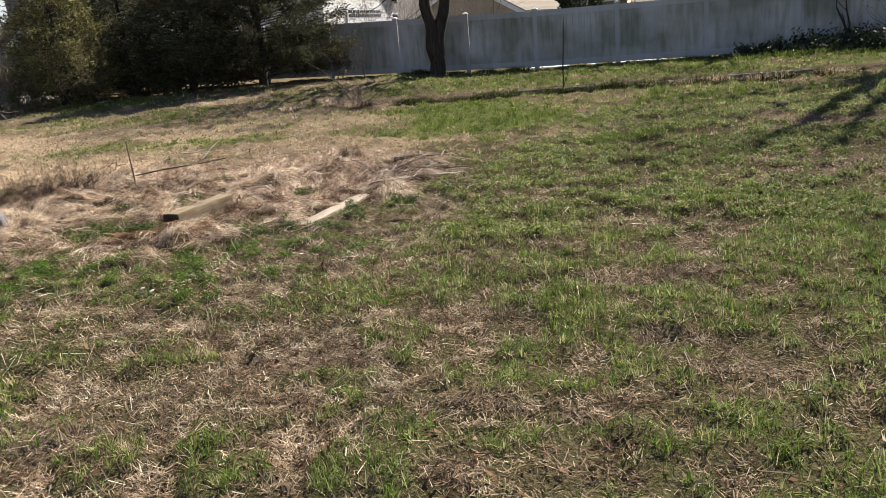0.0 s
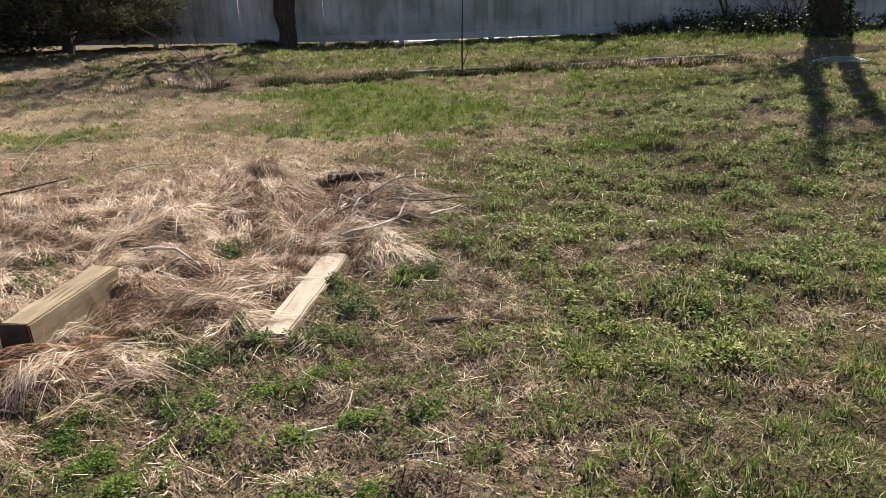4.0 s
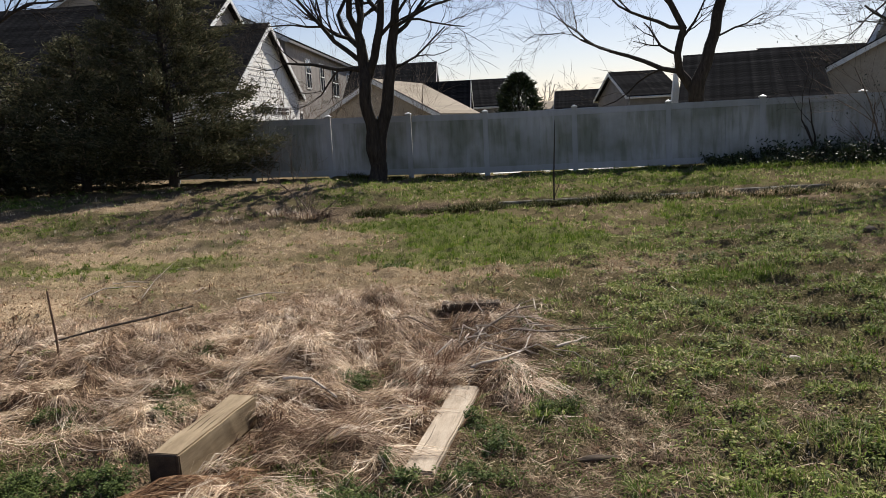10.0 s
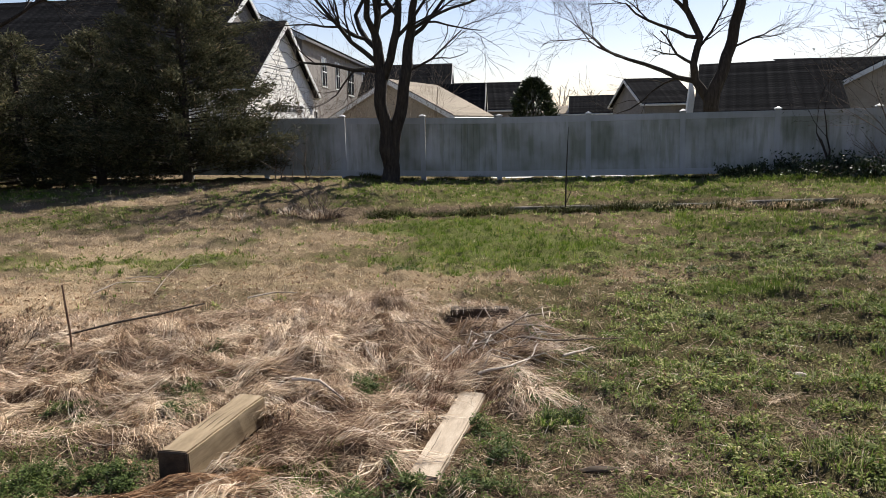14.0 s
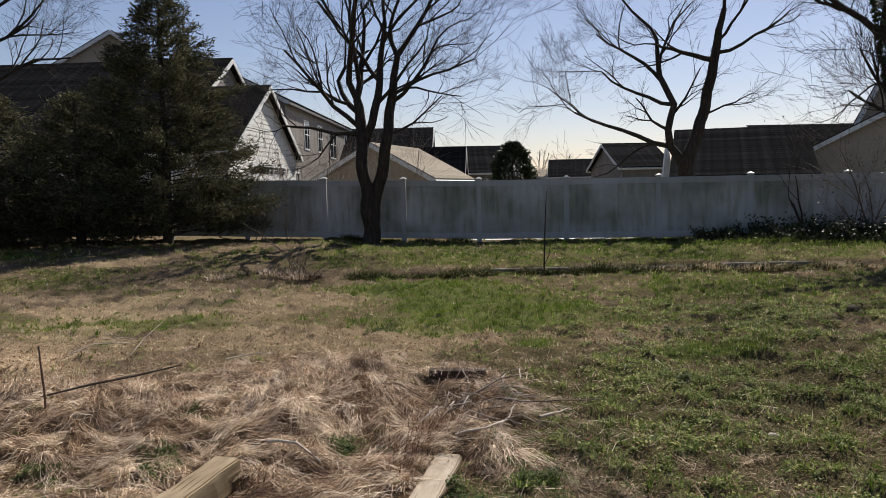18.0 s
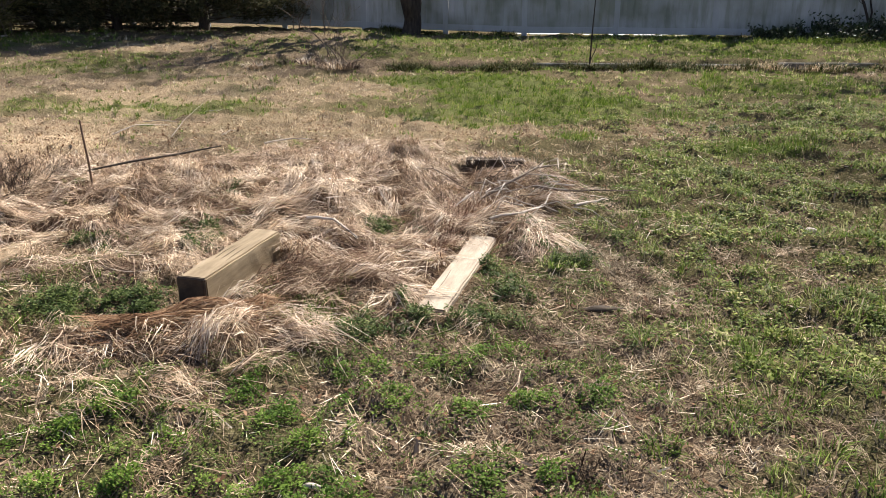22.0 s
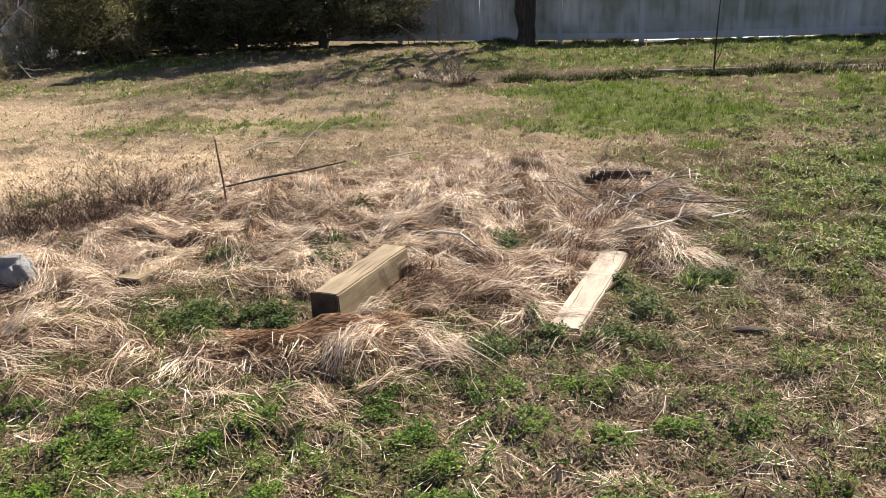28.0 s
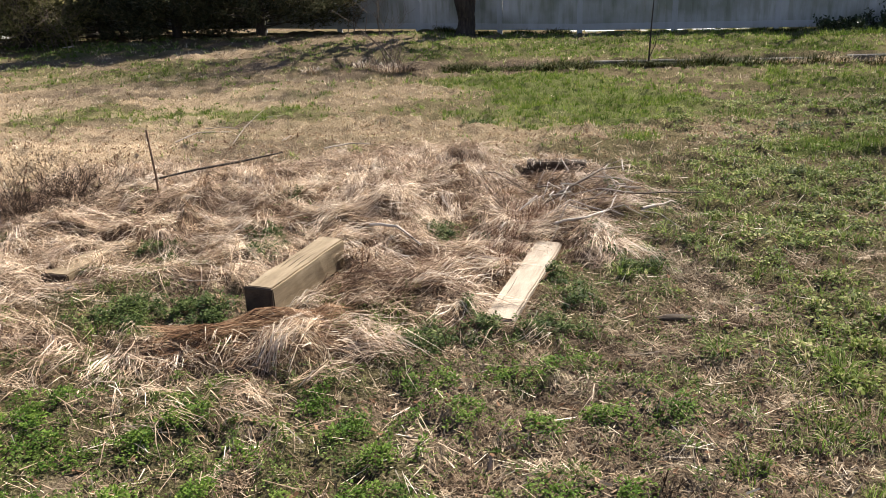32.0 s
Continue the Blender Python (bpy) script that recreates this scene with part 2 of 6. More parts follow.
def height(x, y):
    x, y = np.asarray(x, float), np.asarray(y, float)
    right = sstep(-2.6, -1.0, x)
    rise = right * 0.12 * sstep(13.28, 13.40, y + 0.12 * (vnoise(x, y, 0.8, 5) - 0.5))
    rise = rise + (1 - right) * 0.24 * sstep(9, 19, y)
    rough = 1 + 0.8 * sstep(3.5, 6.5, y)
    bumps = 0.035 * (vnoise(x, y, 0.9, 6) - 0.5) + rough * (0.034 * (vnoise(x, y, 0.26, 7) - 0.5) + 0.026 * (vnoise(x, y, 0.12, 17) - 0.5))
    mound = bed(x, y) * timber_gap(x, y) * (0.01 + 0.03 * sstep(0.4, 0.95, vnoise(x, y, 0.5, 8)) + 0.03 * vnoise(x, y, 0.2, 9) ** 1.5 + (0.02 + 0.05 * sstep(2.7, 3.4, y)) * ridges(x, y) + 0.04 * sstep(0.45, 0.8, vnoise(x, y, 0.12, 10)) + heaps(x, y))
    mound = mound + 0.034 * clump(x, y) * (1 - bed(x, y)) * timber_gap(x, y)
    hollow = -0.07 * blob(x, y, 0.12, 5.55, 0.55, 0.4, 0, wob=0.1)
    hollow = hollow - 0.10 * blob(x, y, 0.24, 5.97, 0.36, 0.16, 0, wob=0.1)
    near = 1 - sstep(25, 45, y)
    k = np.where(timber_gap(x, y) < 0.5, 0.3, 1.0)
    return (rise * near + bumps * k + mound + hollow) * near - 0.004


def ground_z(x, y):
    return float(height(np.array([x]), np.array([y]))[0])


def np_mesh(name, verts, faces):
    """A mesh from an array of corners and an array of faces with the same number of corners each."""
    me = bpy.data.meshes.new(name)
    n, k = faces.shape
    me.vertices.add(len(verts))
    me.vertices.foreach_set("co", np.asarray(verts, np.float32).ravel())
    me.loops.add(n * k)
    me.loops.foreach_set("vertex_index", np.asarray(faces, np.int32).ravel())
    me.polygons.add(n)
    me.polygons.foreach_set("loop_start", np.arange(0, n * k, k, dtype=np.int32))
    me.update(calc_edges=True)
    return me


def ribbons(name, pts, width, side, taper=None, tone=None):
    """One strip for each row of pts (n, k, 3), tapering to a tip, spread along side (n, 3). tone: one value a strip."""
    n, k, _ = pts.shape
    taper = (np.linspace(1.0, 0.15, k) if taper is None else np.array(taper))[None, :, None]
    off = side[:, None, :] * np.asarray(width).reshape(-1, 1, 1) * 0.5 * taper
    v = np.stack([pts - off, pts + off], 2).reshape(n, k * 2, 3)
    base = (np.arange(n) * k * 2)[:, None, None]
    q = np.arange(k - 1)[None, :, None] * 2
    f = (base + q + np.array([0, 1, 3, 2])[None, None, :]).reshape(-1, 4)
    me = np_mesh(name, v.reshape(-1, 3), f)
    t = np.repeat(rng.uniform(0, 1, n) if tone is None else tone, k * 2)
    me.attributes.new("tone", "FLOAT", "POINT").data.foreach_set("value", t.astype(np.float32))
    return me


def smooth(me):
    me.polygons.foreach_set("use_smooth", np.ones(len(me.polygons), bool))
    return me


def part(name, me, mat, parent, label="", m=None):
    """Links a mesh, or a bmesh, as one part under a thing or a part."""
    if isinstance(me, bmesh.types.BMesh):
        bm, me = me, bpy.data.meshes.new(name)
        bm.to_mesh(me)
        bm.free()
    if mat is not None and not len(me.materials):
        me.materials.append(mat)
    ob = new(name, me)
    ob.parent = parent
    if m is not None:
        ob.matrix_basis = m
    if label:
        ob["label"] = label
    return ob


def thing(name, label, category, group="", kind="", m=None, me=None, mat=None):
    if me is not None and mat is not None and not len(me.materials):
        me.materials.append(mat)
    ob = new(name, me)
    if m is not None:
        ob.matrix_basis = m
    return tagged(ob, label, category, group, kind)


BOXES = {}


def box(x, y, z, bevel=0.0, base=True, key=""):
    """A shared box mesh; base: it stands on its origin."""
    k = (round(x, 4), round(y, 4), round(z, 4), bevel, base, key)
    if k not in BOXES:
        bm = bmesh.new()
        bmesh.ops.create_cube(bm, size=1, matrix=Matrix.Translation((0, 0, z / 2 if base else 0)) @ Matrix.Diagonal((x, y, z, 1)))
        if bevel:
            bmesh.ops.bevel(bm, geom=bm.edges[:], offset=bevel, segments=1, affect="EDGES")
        me = bpy.data.meshes.new("box")
        bm.to_mesh(me)
        bm.free()
        BOXES[k] = me
    return BOXES[k]


def boxed(name, size, mat, parent, m, bevel=0.0, label="", base=True):
    me = box(*size, bevel=bevel, base=base, key=mat.name)
    return part(name, me, mat, parent, label, m)


class Tubes:
    """Collects tapered round limbs into one mesh."""

    def __init__(self):
        self.v, self.f = [], []

    def add(self, pts, radii, sides=6):
        start = len(self.v)
        last = None
        for n, (p, r) in enumerate(zip(pts, radii)):
            a, b = pts[max(n - 1, 0)], pts[min(n + 1, len(pts) - 1)]
            d = (b - a).normalized()
            s = d.orthogonal() if last is None else last - d * last.dot(d)
            if s.length < 1e-4:
                s = d.orthogonal()
            s.normalize()
            last = s
            t = d.cross(s)
            for k in range(sides):
                w = 2 * math.pi * k / sides
                self.v.append(p + s * (math.cos(w) * r) + t * (math.sin(w) * r))
        for n in range(len(pts) - 1):
            for k in range(sides):
                i, j = start + n * sides + k, start + n * sides + (k + 1) % sides
                self.f.append((i, j, j + sides, i + sides))
        return self

    def mesh(self, name):
        return smooth(np_mesh(name, np.array([tuple(p) for p in self.v]), np.array(self.f)))


# ---- materials ----
def material(name):
    mat = bpy.data.materials.new(name)
    mat.use_nodes = True
    return mat, mat.node_tree.nodes, mat.node_tree.links, mat.node_tree.nodes["Principled BSDF"]


def ramp(nodes, links, source, stops):
    r = nodes.new("ShaderNodeValToRGB")
    el = r.color_ramp.elements
    while len(el) < len(stops):
        el.new(0.5)
    for e, (pos, col) in zip(el, stops):
        e.position, e.color = pos, (*col, 1)
    links.new(source, r.inputs[0])
    return r.outputs[0]


def tex(nodes, links, scale, detail=4, stretch=(1, 1, 1), rough=0.6):
    co = nodes.new("ShaderNodeTexCoord")
    mp = nodes.new("ShaderNodeMapping")
    mp.inputs["Scale"].default_value = stretch
    links.new(co.outputs["Object"], mp.inputs["Vector"])
    n = nodes.new("ShaderNodeTexNoise")
    n.inputs["Scale"].default_value, n.inputs["Detail"].default_value, n.inputs["Roughness"].default_value = scale, detail, rough
    links.new(mp.outputs[0], n.inputs["Vector"])
    return n.outputs["Fac"]


def mix(nodes, links, fac, a, b, mode="MIX"):
    m = nodes.new("ShaderNodeMix")
    m.data_type, m.blend_type = "RGBA", mode
    for sock, val in ((0, fac), (6, a), (7, b)):
        if isinstance(val, (int, float)):
            m.inputs[sock].default_value = val
        elif isinstance(val, tuple):
            m.inputs[sock].default_value = (*val, 1)
        else:
            links.new(val, m.inputs[sock])
    return m.outputs[2]


def bump(nodes, links, bsdf, source, strength, dist):
    b = nodes.new("ShaderNodeBump")
    b.inputs["Strength"].default_value, b.inputs["Distance"].default_value = strength, dist
    links.new(source, b.inputs["Height"])
    links.new(b.outputs[0], bsdf.inputs["Normal"])


def noisy(name, stops, scale, rough=0.7, detail=5, stretch=(1, 1, 1), bump_by=0.3, bump_dist=0.01, fine=None, metal=0.0, jitter=0.0, spec=0.2):
    """A surface whose colour runs through stops by noise, with a second finer grain."""
    mat, n, l, b = material(name)
    f = tex(n, l, scale, detail, stretch)
    c = ramp(n, l, f, stops)
    g = tex(n, l, fine or scale * 9, 3, stretch)
    c = mix(n, l, 0.35, c, ramp(n, l, g, [(0.3, (0.35, 0.35, 0.35)), (0.7, (1.0, 1.0, 1.0))]), "MULTIPLY")
    if jitter:
        oi = n.new("ShaderNodeObjectInfo")
        c = mix(n, l, 1.0, c, ramp(n, l, oi.outputs["Random"], [(0, (1 - jitter,) * 3), (1, (1, 1, 1))]), "MULTIPLY")
    l.new(c, b.inputs["Base Color"])
    b.inputs["Roughness"].default_value, b.inputs["Metallic"].default_value = rough, metal
    b.inputs["Specular IOR Level"].default_value = spec
    bump(n, l, b, g, bump_by, bump_dist)
    return mat


def blades(name, stops, rough=0.7, glow=0.35, patch=0.0, spec=0.03, patch_scale=1.7, old=(0.45, 0.5, 0.4)):
    """Leaves and straws: each strip has a colour of its own; light passes through them."""
    mat, n, l, b = material(name)
    at = n.new("ShaderNodeAttribute")
    at.attribute_name = "tone"
    c = ramp(n, l, at.outputs["Fac"], stops)
    if patch:
        p = tex(n, l, patch_scale, 3)
        c = mix(n, l, patch, c, ramp(n, l, p, [(0.38, old), (0.62, (1.25, 1.2, 1.05))]), "MULTIPLY")
    l.new(c, b.inputs["Base Color"])
    b.inputs["Roughness"].default_value = rough
    b.inputs["Specular IOR Level"].default_value = spec
    tr = n.new("ShaderNodeBsdfTranslucent")
    l.new(c, tr.inputs["Color"])
    mx = n.new("ShaderNodeMixShader")
    mx.inputs[0].default_value = glow
    l.new(b.outputs[0], mx.inputs[1])
    l.new(tr.outputs[0], mx.inputs[2])
    l.new(mx.outputs[0], n["Material Output"].inputs["Surface"])
    return mat


def make_ground_mat():
    mat, n, l, b = material("soil")
    at = n.new("ShaderNodeAttribute")
    at.attribute_name = "lawn"
    bd = n.new("ShaderNodeAttribute")
    bd.attribute_name = "straw"
    fine, mid = tex(n, l, 60, 6), tex(n, l, 9, 5)
    soil = ramp(n, l, fine, [(0.25, (0.035, 0.024, 0.016)), (0.5, (0.112, 0.084, 0.056)), (0.75, (0.265, 0.205, 0.14))])
    turf = ramp(n, l, fine, [(0.25, (0.024, 0.021, 0.011)), (0.5, (0.07, 0.061, 0.030)), (0.75, (0.17, 0.145, 0.08))])
    # bed ground: the shade between the straws is put into this dark brown
    thatch = ramp(n, l, fine, [(0.25, (0.03, 0.018, 0.011)), (0.5, (0.10, 0.064, 0.04)), (0.78, (0.26, 0.185, 0.12))])
    edge = n.new("ShaderNodeMath")
    edge.operation = "MULTIPLY_ADD"
    l.new(mid, edge.inputs[0])
    edge.inputs[1].default_value = 0.7
    l.new(at.outputs["Fac"], edge.inputs[2])
    g = ramp(n, l, edge.outputs[0], [(0.45, (0, 0, 0)), (0.95, (1, 1, 1))])
    c = mix(n, l, g, soil, turf)
    c = mix(n, l, bd.outputs["Fac"], c, thatch)
    lu = n.new("ShaderNodeAttribute")
    lu.attribute_name = "fresh"
    c = mix(n, l, lu.outputs["Fac"], c, ramp(n, l, fine, [(0.25, (0.022, 0.034, 0.008)), (0.5, (0.055, 0.08, 0.018)), (0.78, (0.12, 0.14, 0.045))]))
    pl = n.new("ShaderNodeAttribute")
    pl.attribute_name = "bleached"
    c = mix(n, l, pl.outputs["Fac"], c, ramp(n, l, fine, [(0.25, (0.15, 0.105, 0.063)), (0.5, (0.38, 0.28, 0.178)), (0.78, (0.58, 0.455, 0.305))]))
    l.new(c, b.inputs["Base Color"])
    b.inputs["Roughness"].default_value = 0.95
    b.inputs["Specular IOR Level"].default_value = 0.0
    bump(n, l, b, fine, 0.9, 0.03)
    return mat


def make_vinyl(name, lo, hi, stains):
    """White vinyl gone grey, with green-grey algae in vertical runs that differ from board to board."""
    mat, n, l, b = material(name)
    geo = n.new("ShaderNodeNewGeometry")
    mp = n.new("ShaderNodeMapping")
    mp.inputs["Scale"].default_value = (1.0, 1.0, 0.16)
    l.new(geo.outputs["Position"], mp.inputs["Vector"])
    runs, cloud = n.new("ShaderNodeTexNoise"), n.new("ShaderNodeTexNoise")
    for t, sc, de in ((runs, 7.0, 5), (cloud, 0.9, 4)):
        t.inputs["Scale"].default_value, t.inputs["Detail"].default_value = sc, de
    l.new(mp.outputs[0], runs.inputs["Vector"])
    l.new(geo.outputs["Position"], cloud.inputs["Vector"])
    base = ramp(n, l, cloud.outputs["Fac"], [(0.36, lo), (0.5, tuple((p + q) / 2 for p, q in zip(lo, hi))), (0.64, hi)])
    stain = ramp(n, l, runs.outputs["Fac"], [(0.36, (0.62, 0.64, 0.54)), (0.5, (0.9, 0.9, 0.86)), (0.66, (1.0, 1.0, 1.0))])
    c = mix(n, l, stains, base, stain, "MULTIPLY")
    oi = n.new("ShaderNodeObjectInfo")
    c = mix(n, l, 1.0, c, ramp(n, l, oi.outputs["Random"], [(0, (0.90, 0.91, 0.89)), (1, (1, 1, 1))]), "MULTIPLY")
    l.new(c, b.inputs["Base Color"])
    b.inputs["Roughness"].default_value = 0.5
    return mat


GROUND = make_ground_mat()
GRASS = blades("grass_blades", [(0, (0.045, 0.062, 0.012)), (0.35, (0.096, 0.156, 0.028)), (0.65, (0.20, 0.285, 0.06)), (0.85, (0.38, 0.395, 0.16)), (1, (0.60, 0.53, 0.34))], glow=0.40, patch=0.5, patch_scale=5.0, old=(0.5, 0.54, 0.44))
FRESH = blades("fresh_blades", [(0, (0.040, 0.080, 0.010)), (0.5, (0.105, 0.158, 0.024)), (0.88, (0.205, 0.252, 0.058)), (1, (0.34, 0.30, 0.14))], glow=0.38, patch=0.5)
DRY = blades("bleached_blades", [(0, (0.12, 0.076, 0.046)), (0.35, (0.38, 0.275, 0.172)), (0.7, (0.66, 0.515, 0.35)), (1, (0.84, 0.73, 0.56))], glow=0.22, patch=0.35, patch_scale=4.0)
STRAW = blades("straw", [(0, (0.05, 0.028, 0.017)), (0.25, (0.25, 0.165, 0.110)), (0.5, (0.58, 0.438, 0.308)), (0.75, (0.84, 0.71, 0.555)), (1, (0.95, 0.89, 0.79))], rough=0.5, glow=0.12, patch=0.5, spec=0.15, patch_scale=6.0, old=(0.42, 0.33, 0.27))
THATCH = blades("thatch", [(0, (0.035, 0.021, 0.014)), (0.35, (0.135, 0.092, 0.062)), (0.65, (0.315, 0.235, 0.162)), (0.85, (0.52, 0.415, 0.30)), (1, (0.74, 0.63, 0.50))], glow=0.12, patch=0.4)
RUST = blades("rusty_needles", [(0, (0.08, 0.042, 0.024)), (0.6, (0.23, 0.13, 0.072)), (1, (0.44, 0.30, 0.185))], glow=0.1)
# coarse grass with the shade of its unlit side put into the colour
SHADED_COARSE = blades("shaded_coarse_grass", [(0, (0.02, 0.024, 0.008)), (0.6, (0.06, 0.07, 0.02)), (0.9, (0.12, 0.12, 0.045)), (1, (0.26, 0.2, 0.11))], glow=0.1, patch=0.4)
# brown dead grass, darkened to carry the shade below and between the straws
UNDER = blades("brown_and_shaded_straw", [(0, (0.03, 0.017, 0.011)), (0.5, (0.13, 0.075, 0.047)), (1, (0.34, 0.225, 0.15))], glow=0.06)
WEED = blades("weed_leaves", [(0, (0.026, 0.042, 0.008)), (0.5, (0.078, 0.118, 0.024)), (0.8, (0.16, 0.205, 0.05)), (0.92, (0.25, 0.265, 0.10)), (1, (0.20, 0.105, 0.065))], rough=0.6, glow=0.25, patch=0.4, spec=0.06)
CLOVER = blades("clover_leaves", [(0, (0.026, 0.062, 0.011)), (0.5, (0.085, 0.148, 0.020)), (0.85, (0.17, 0.235, 0.045)), (1, (0.26, 0.29, 0.09))], rough=0.6, glow=0.28, patch=0.35, spec=0.06)
LAWNWEED = blades("lawn_weed_leaves", [(0, (0.030, 0.055, 0.010)), (0.45, (0.118, 0.150, 0.031)), (0.75, (0.255, 0.28, 0.076)), (0.92, (0.43, 0.40, 0.18)), (1, (0.56, 0.47, 0.30))], rough=0.6, glow=0.25, patch=0.3, spec=0.06)
DARKWEED = blades("dark_weed_leaves", [(0, (0.018, 0.034, 0.012)), (0.5, (0.058, 0.084, 0.022)), (0.85, (0.125, 0.155, 0.048)), (1, (0.21, 0.225, 0.10))], rough=0.6, glow=0.18, patch=0.3, spec=0.06)
DARKSTEM = blades("dead_stems", [(0, (0.035, 0.022, 0.015)), (0.6, (0.12, 0.085, 0.06)), (1, (0.28, 0.22, 0.17))], glow=0.1)
CEDAR = blades("cedar_sprays", [(0, (0.034, 0.037, 0.020)), (0.6, (0.085, 0.086, 0.048)), (0.93, (0.15, 0.14, 0.08)), (1, (0.22, 0.165, 0.11))], glow=0.22, spec=0.05)
GLOSSY = blades("glossy_leaves", [(0, (0.010, 0.018, 0.008)), (0.7, (0.026, 0.040, 0.014)), (1, (0.06, 0.07, 0.03))], rough=0.45, glow=0.06, spec=0.25)
IVY = blades("ivy_leaves", [(0, (0.012, 0.024, 0.008)), (0.7, (0.035, 0.055, 0.016)), (1, (0.07, 0.08, 0.03))], rough=0.5, glow=0.12, spec=0.15)
OLIVE = blades("olive_leaves", [(0, (0.05, 0.052, 0.018)), (0.6, (0.145, 0.14, 0.056)), (1, (0.29, 0.245, 0.125))], rough=0.7, glow=0.42, spec=0.05)
LEAF = blades("fallen_leaves", [(0, (0.07, 0.035, 0.02)), (0.6, (0.21, 0.12, 0.07)), (1, (0.42, 0.31, 0.21))], glow=0.15)
TIMBER = noisy("treated_timber", [(0.3, (0.16, 0.115, 0.066)), (0.55, (0.28, 0.212, 0.13)), (0.75, (0.38, 0.30, 0.20))], 2.2, 0.75, stretch=(9, 1, 9), bump_by=0.35, bump_dist=0.006, fine=30)
ENDGRAIN = noisy("rotten_end_grain", [(0.3, (0.03, 0.022, 0.016)), (0.7, (0.10, 0.07, 0.045))], 14, 0.9)
OLDTIMBER = noisy("weathered_timber", [(0.25, (0.18, 0.14, 0.10)), (0.5, (0.40, 0.33, 0.25)), (0.8, (0.50, 0.43, 0.345))], 2.5, 0.85, stretch=(8, 1, 8), fine=34)
BARK = noisy("bark", [(0.3, (0.022, 0.018, 0.015)), (0.6, (0.062, 0.049, 0.039)), (0.8, (0.11, 0.09, 0.07))], 6, 0.95, stretch=(3, 3, 0.6), bump_by=0.8, bump_dist=0.03, fine=26)
TWIG = noisy("twig_bark", [(0.3, (0.09, 0.065, 0.05)), (0.7, (0.26, 0.20, 0.15))], 12, 0.85)
PALETWIG = noisy("bleached_twig", [(0.3, (0.32, 0.26, 0.21)), (0.7, (0.60, 0.53, 0.45))], 12, 0.8)
VINYL = make_vinyl("clean_vinyl", (0.30, 0.31, 0.31), (0.40, 0.40, 0.42), 0.35)
BOARDS = make_vinyl("stained_vinyl", (0.21, 0.22, 0.19), (0.44, 0.44, 0.455), 0.9)
CAPMAT = noisy("white_vinyl_cap", [(0.3, (0.55, 0.55, 0.54)), (0.7, (0.66, 0.66, 0.65))], 5, 0.45, bump_by=0.02)
ROD = noisy("rusty_rod", [(0.3, (0.10, 0.06, 0.04)), (0.7, (0.26, 0.17, 0.11))], 30, 0.7)
STONE = noisy("grey_stone", [(0.3, (0.13, 0.125, 0.12)), (0.7, (0.30, 0.29, 0.28))], 8, 0.8, bump_by=0.5, bump_dist=0.02)
KERB = noisy("concrete_edging", [(0.3, (0.07, 0.06, 0.045)), (0.7, (0.22, 0.20, 0.165))], 7, 0.9)
HOSE = noisy("pale_hose", [(0.3, (0.22, 0.29, 0.24)), (0.7, (0.34, 0.41, 0.35))], 9, 0.4)
WHITE = noisy("white_siding", [(0.3, (0.66, 0.64, 0.60)), (0.7, (0.78, 0.76, 0.72))], 1.5, 0.6, bump_by=0.05)
CREAM = noisy("tan_siding", [(0.3, (0.36, 0.30, 0.23)), (0.7, (0.46, 0.39, 0.30))], 1.5, 0.7, bump_by=0.05)
GREYWALL = noisy("grey_siding", [(0.3, (0.20, 0.18, 0.165)), (0.7, (0.30, 0.275, 0.25))], 1.5, 0.7, bump_by=0.05)
TRIM = noisy("white_trim", [(0.3, (0.74, 0.74, 0.72)), (0.7, (0.82, 0.82, 0.80))], 3, 0.5, bump_by=0.03)
ROOF = noisy("dark_shingles", [(0.3, (0.013, 0.013, 0.014)), (0.55, (0.026, 0.026, 0.027)), (0.75, (0.06, 0.058, 0.056))], 3.5, 0.9, stretch=(1, 1, 1), bump_by=0.6, bump_dist=0.02, fine=22, jitter=0.45, spec=0.0)
BROWNROOF = noisy("brown_shingles", [(0.3, (0.07, 0.058, 0.05)), (0.7, (0.16, 0.135, 0.115))], 4, 0.9, jitter=0.3, spec=0.0)
TANROOF = noisy("tan_shingles", [(0.3, (0.26, 0.23, 0.19)), (0.7, (0.42, 0.37, 0.30))], 4, 0.9, jitter=0.2, spec=0.0)
PANE, _n, _l, _b = material("window_pane")
_b.inputs["Base Color"].default_value, _b.inputs["Roughness"].default_value = (0.02, 0.025, 0.03, 1), 0.08

# ---- ground ----
TIMBER_PLAN = [(-1.065, 3.53, 0.40, 0.08, radians(12.8)), (0.015, 3.71, 0.53, 0.062, radians(13)), (0.24, 6.02, 0.06, 0.22, 0.0),
               (-2.36, 3.56, 0.05, 0.07, radians(9)), (-2.19, 4.58, 0.10, 0.05, radians(9))]


def axis_marks(lo, hi, step, far, grow):
    out = list(np.arange(lo, hi + 1e-6, step))
    s, a, b = step, lo, hi
    while b < far:
        s *= grow
        a, b = a - s, b + s
        out = [a] + out + [b]
    return np.array(out)


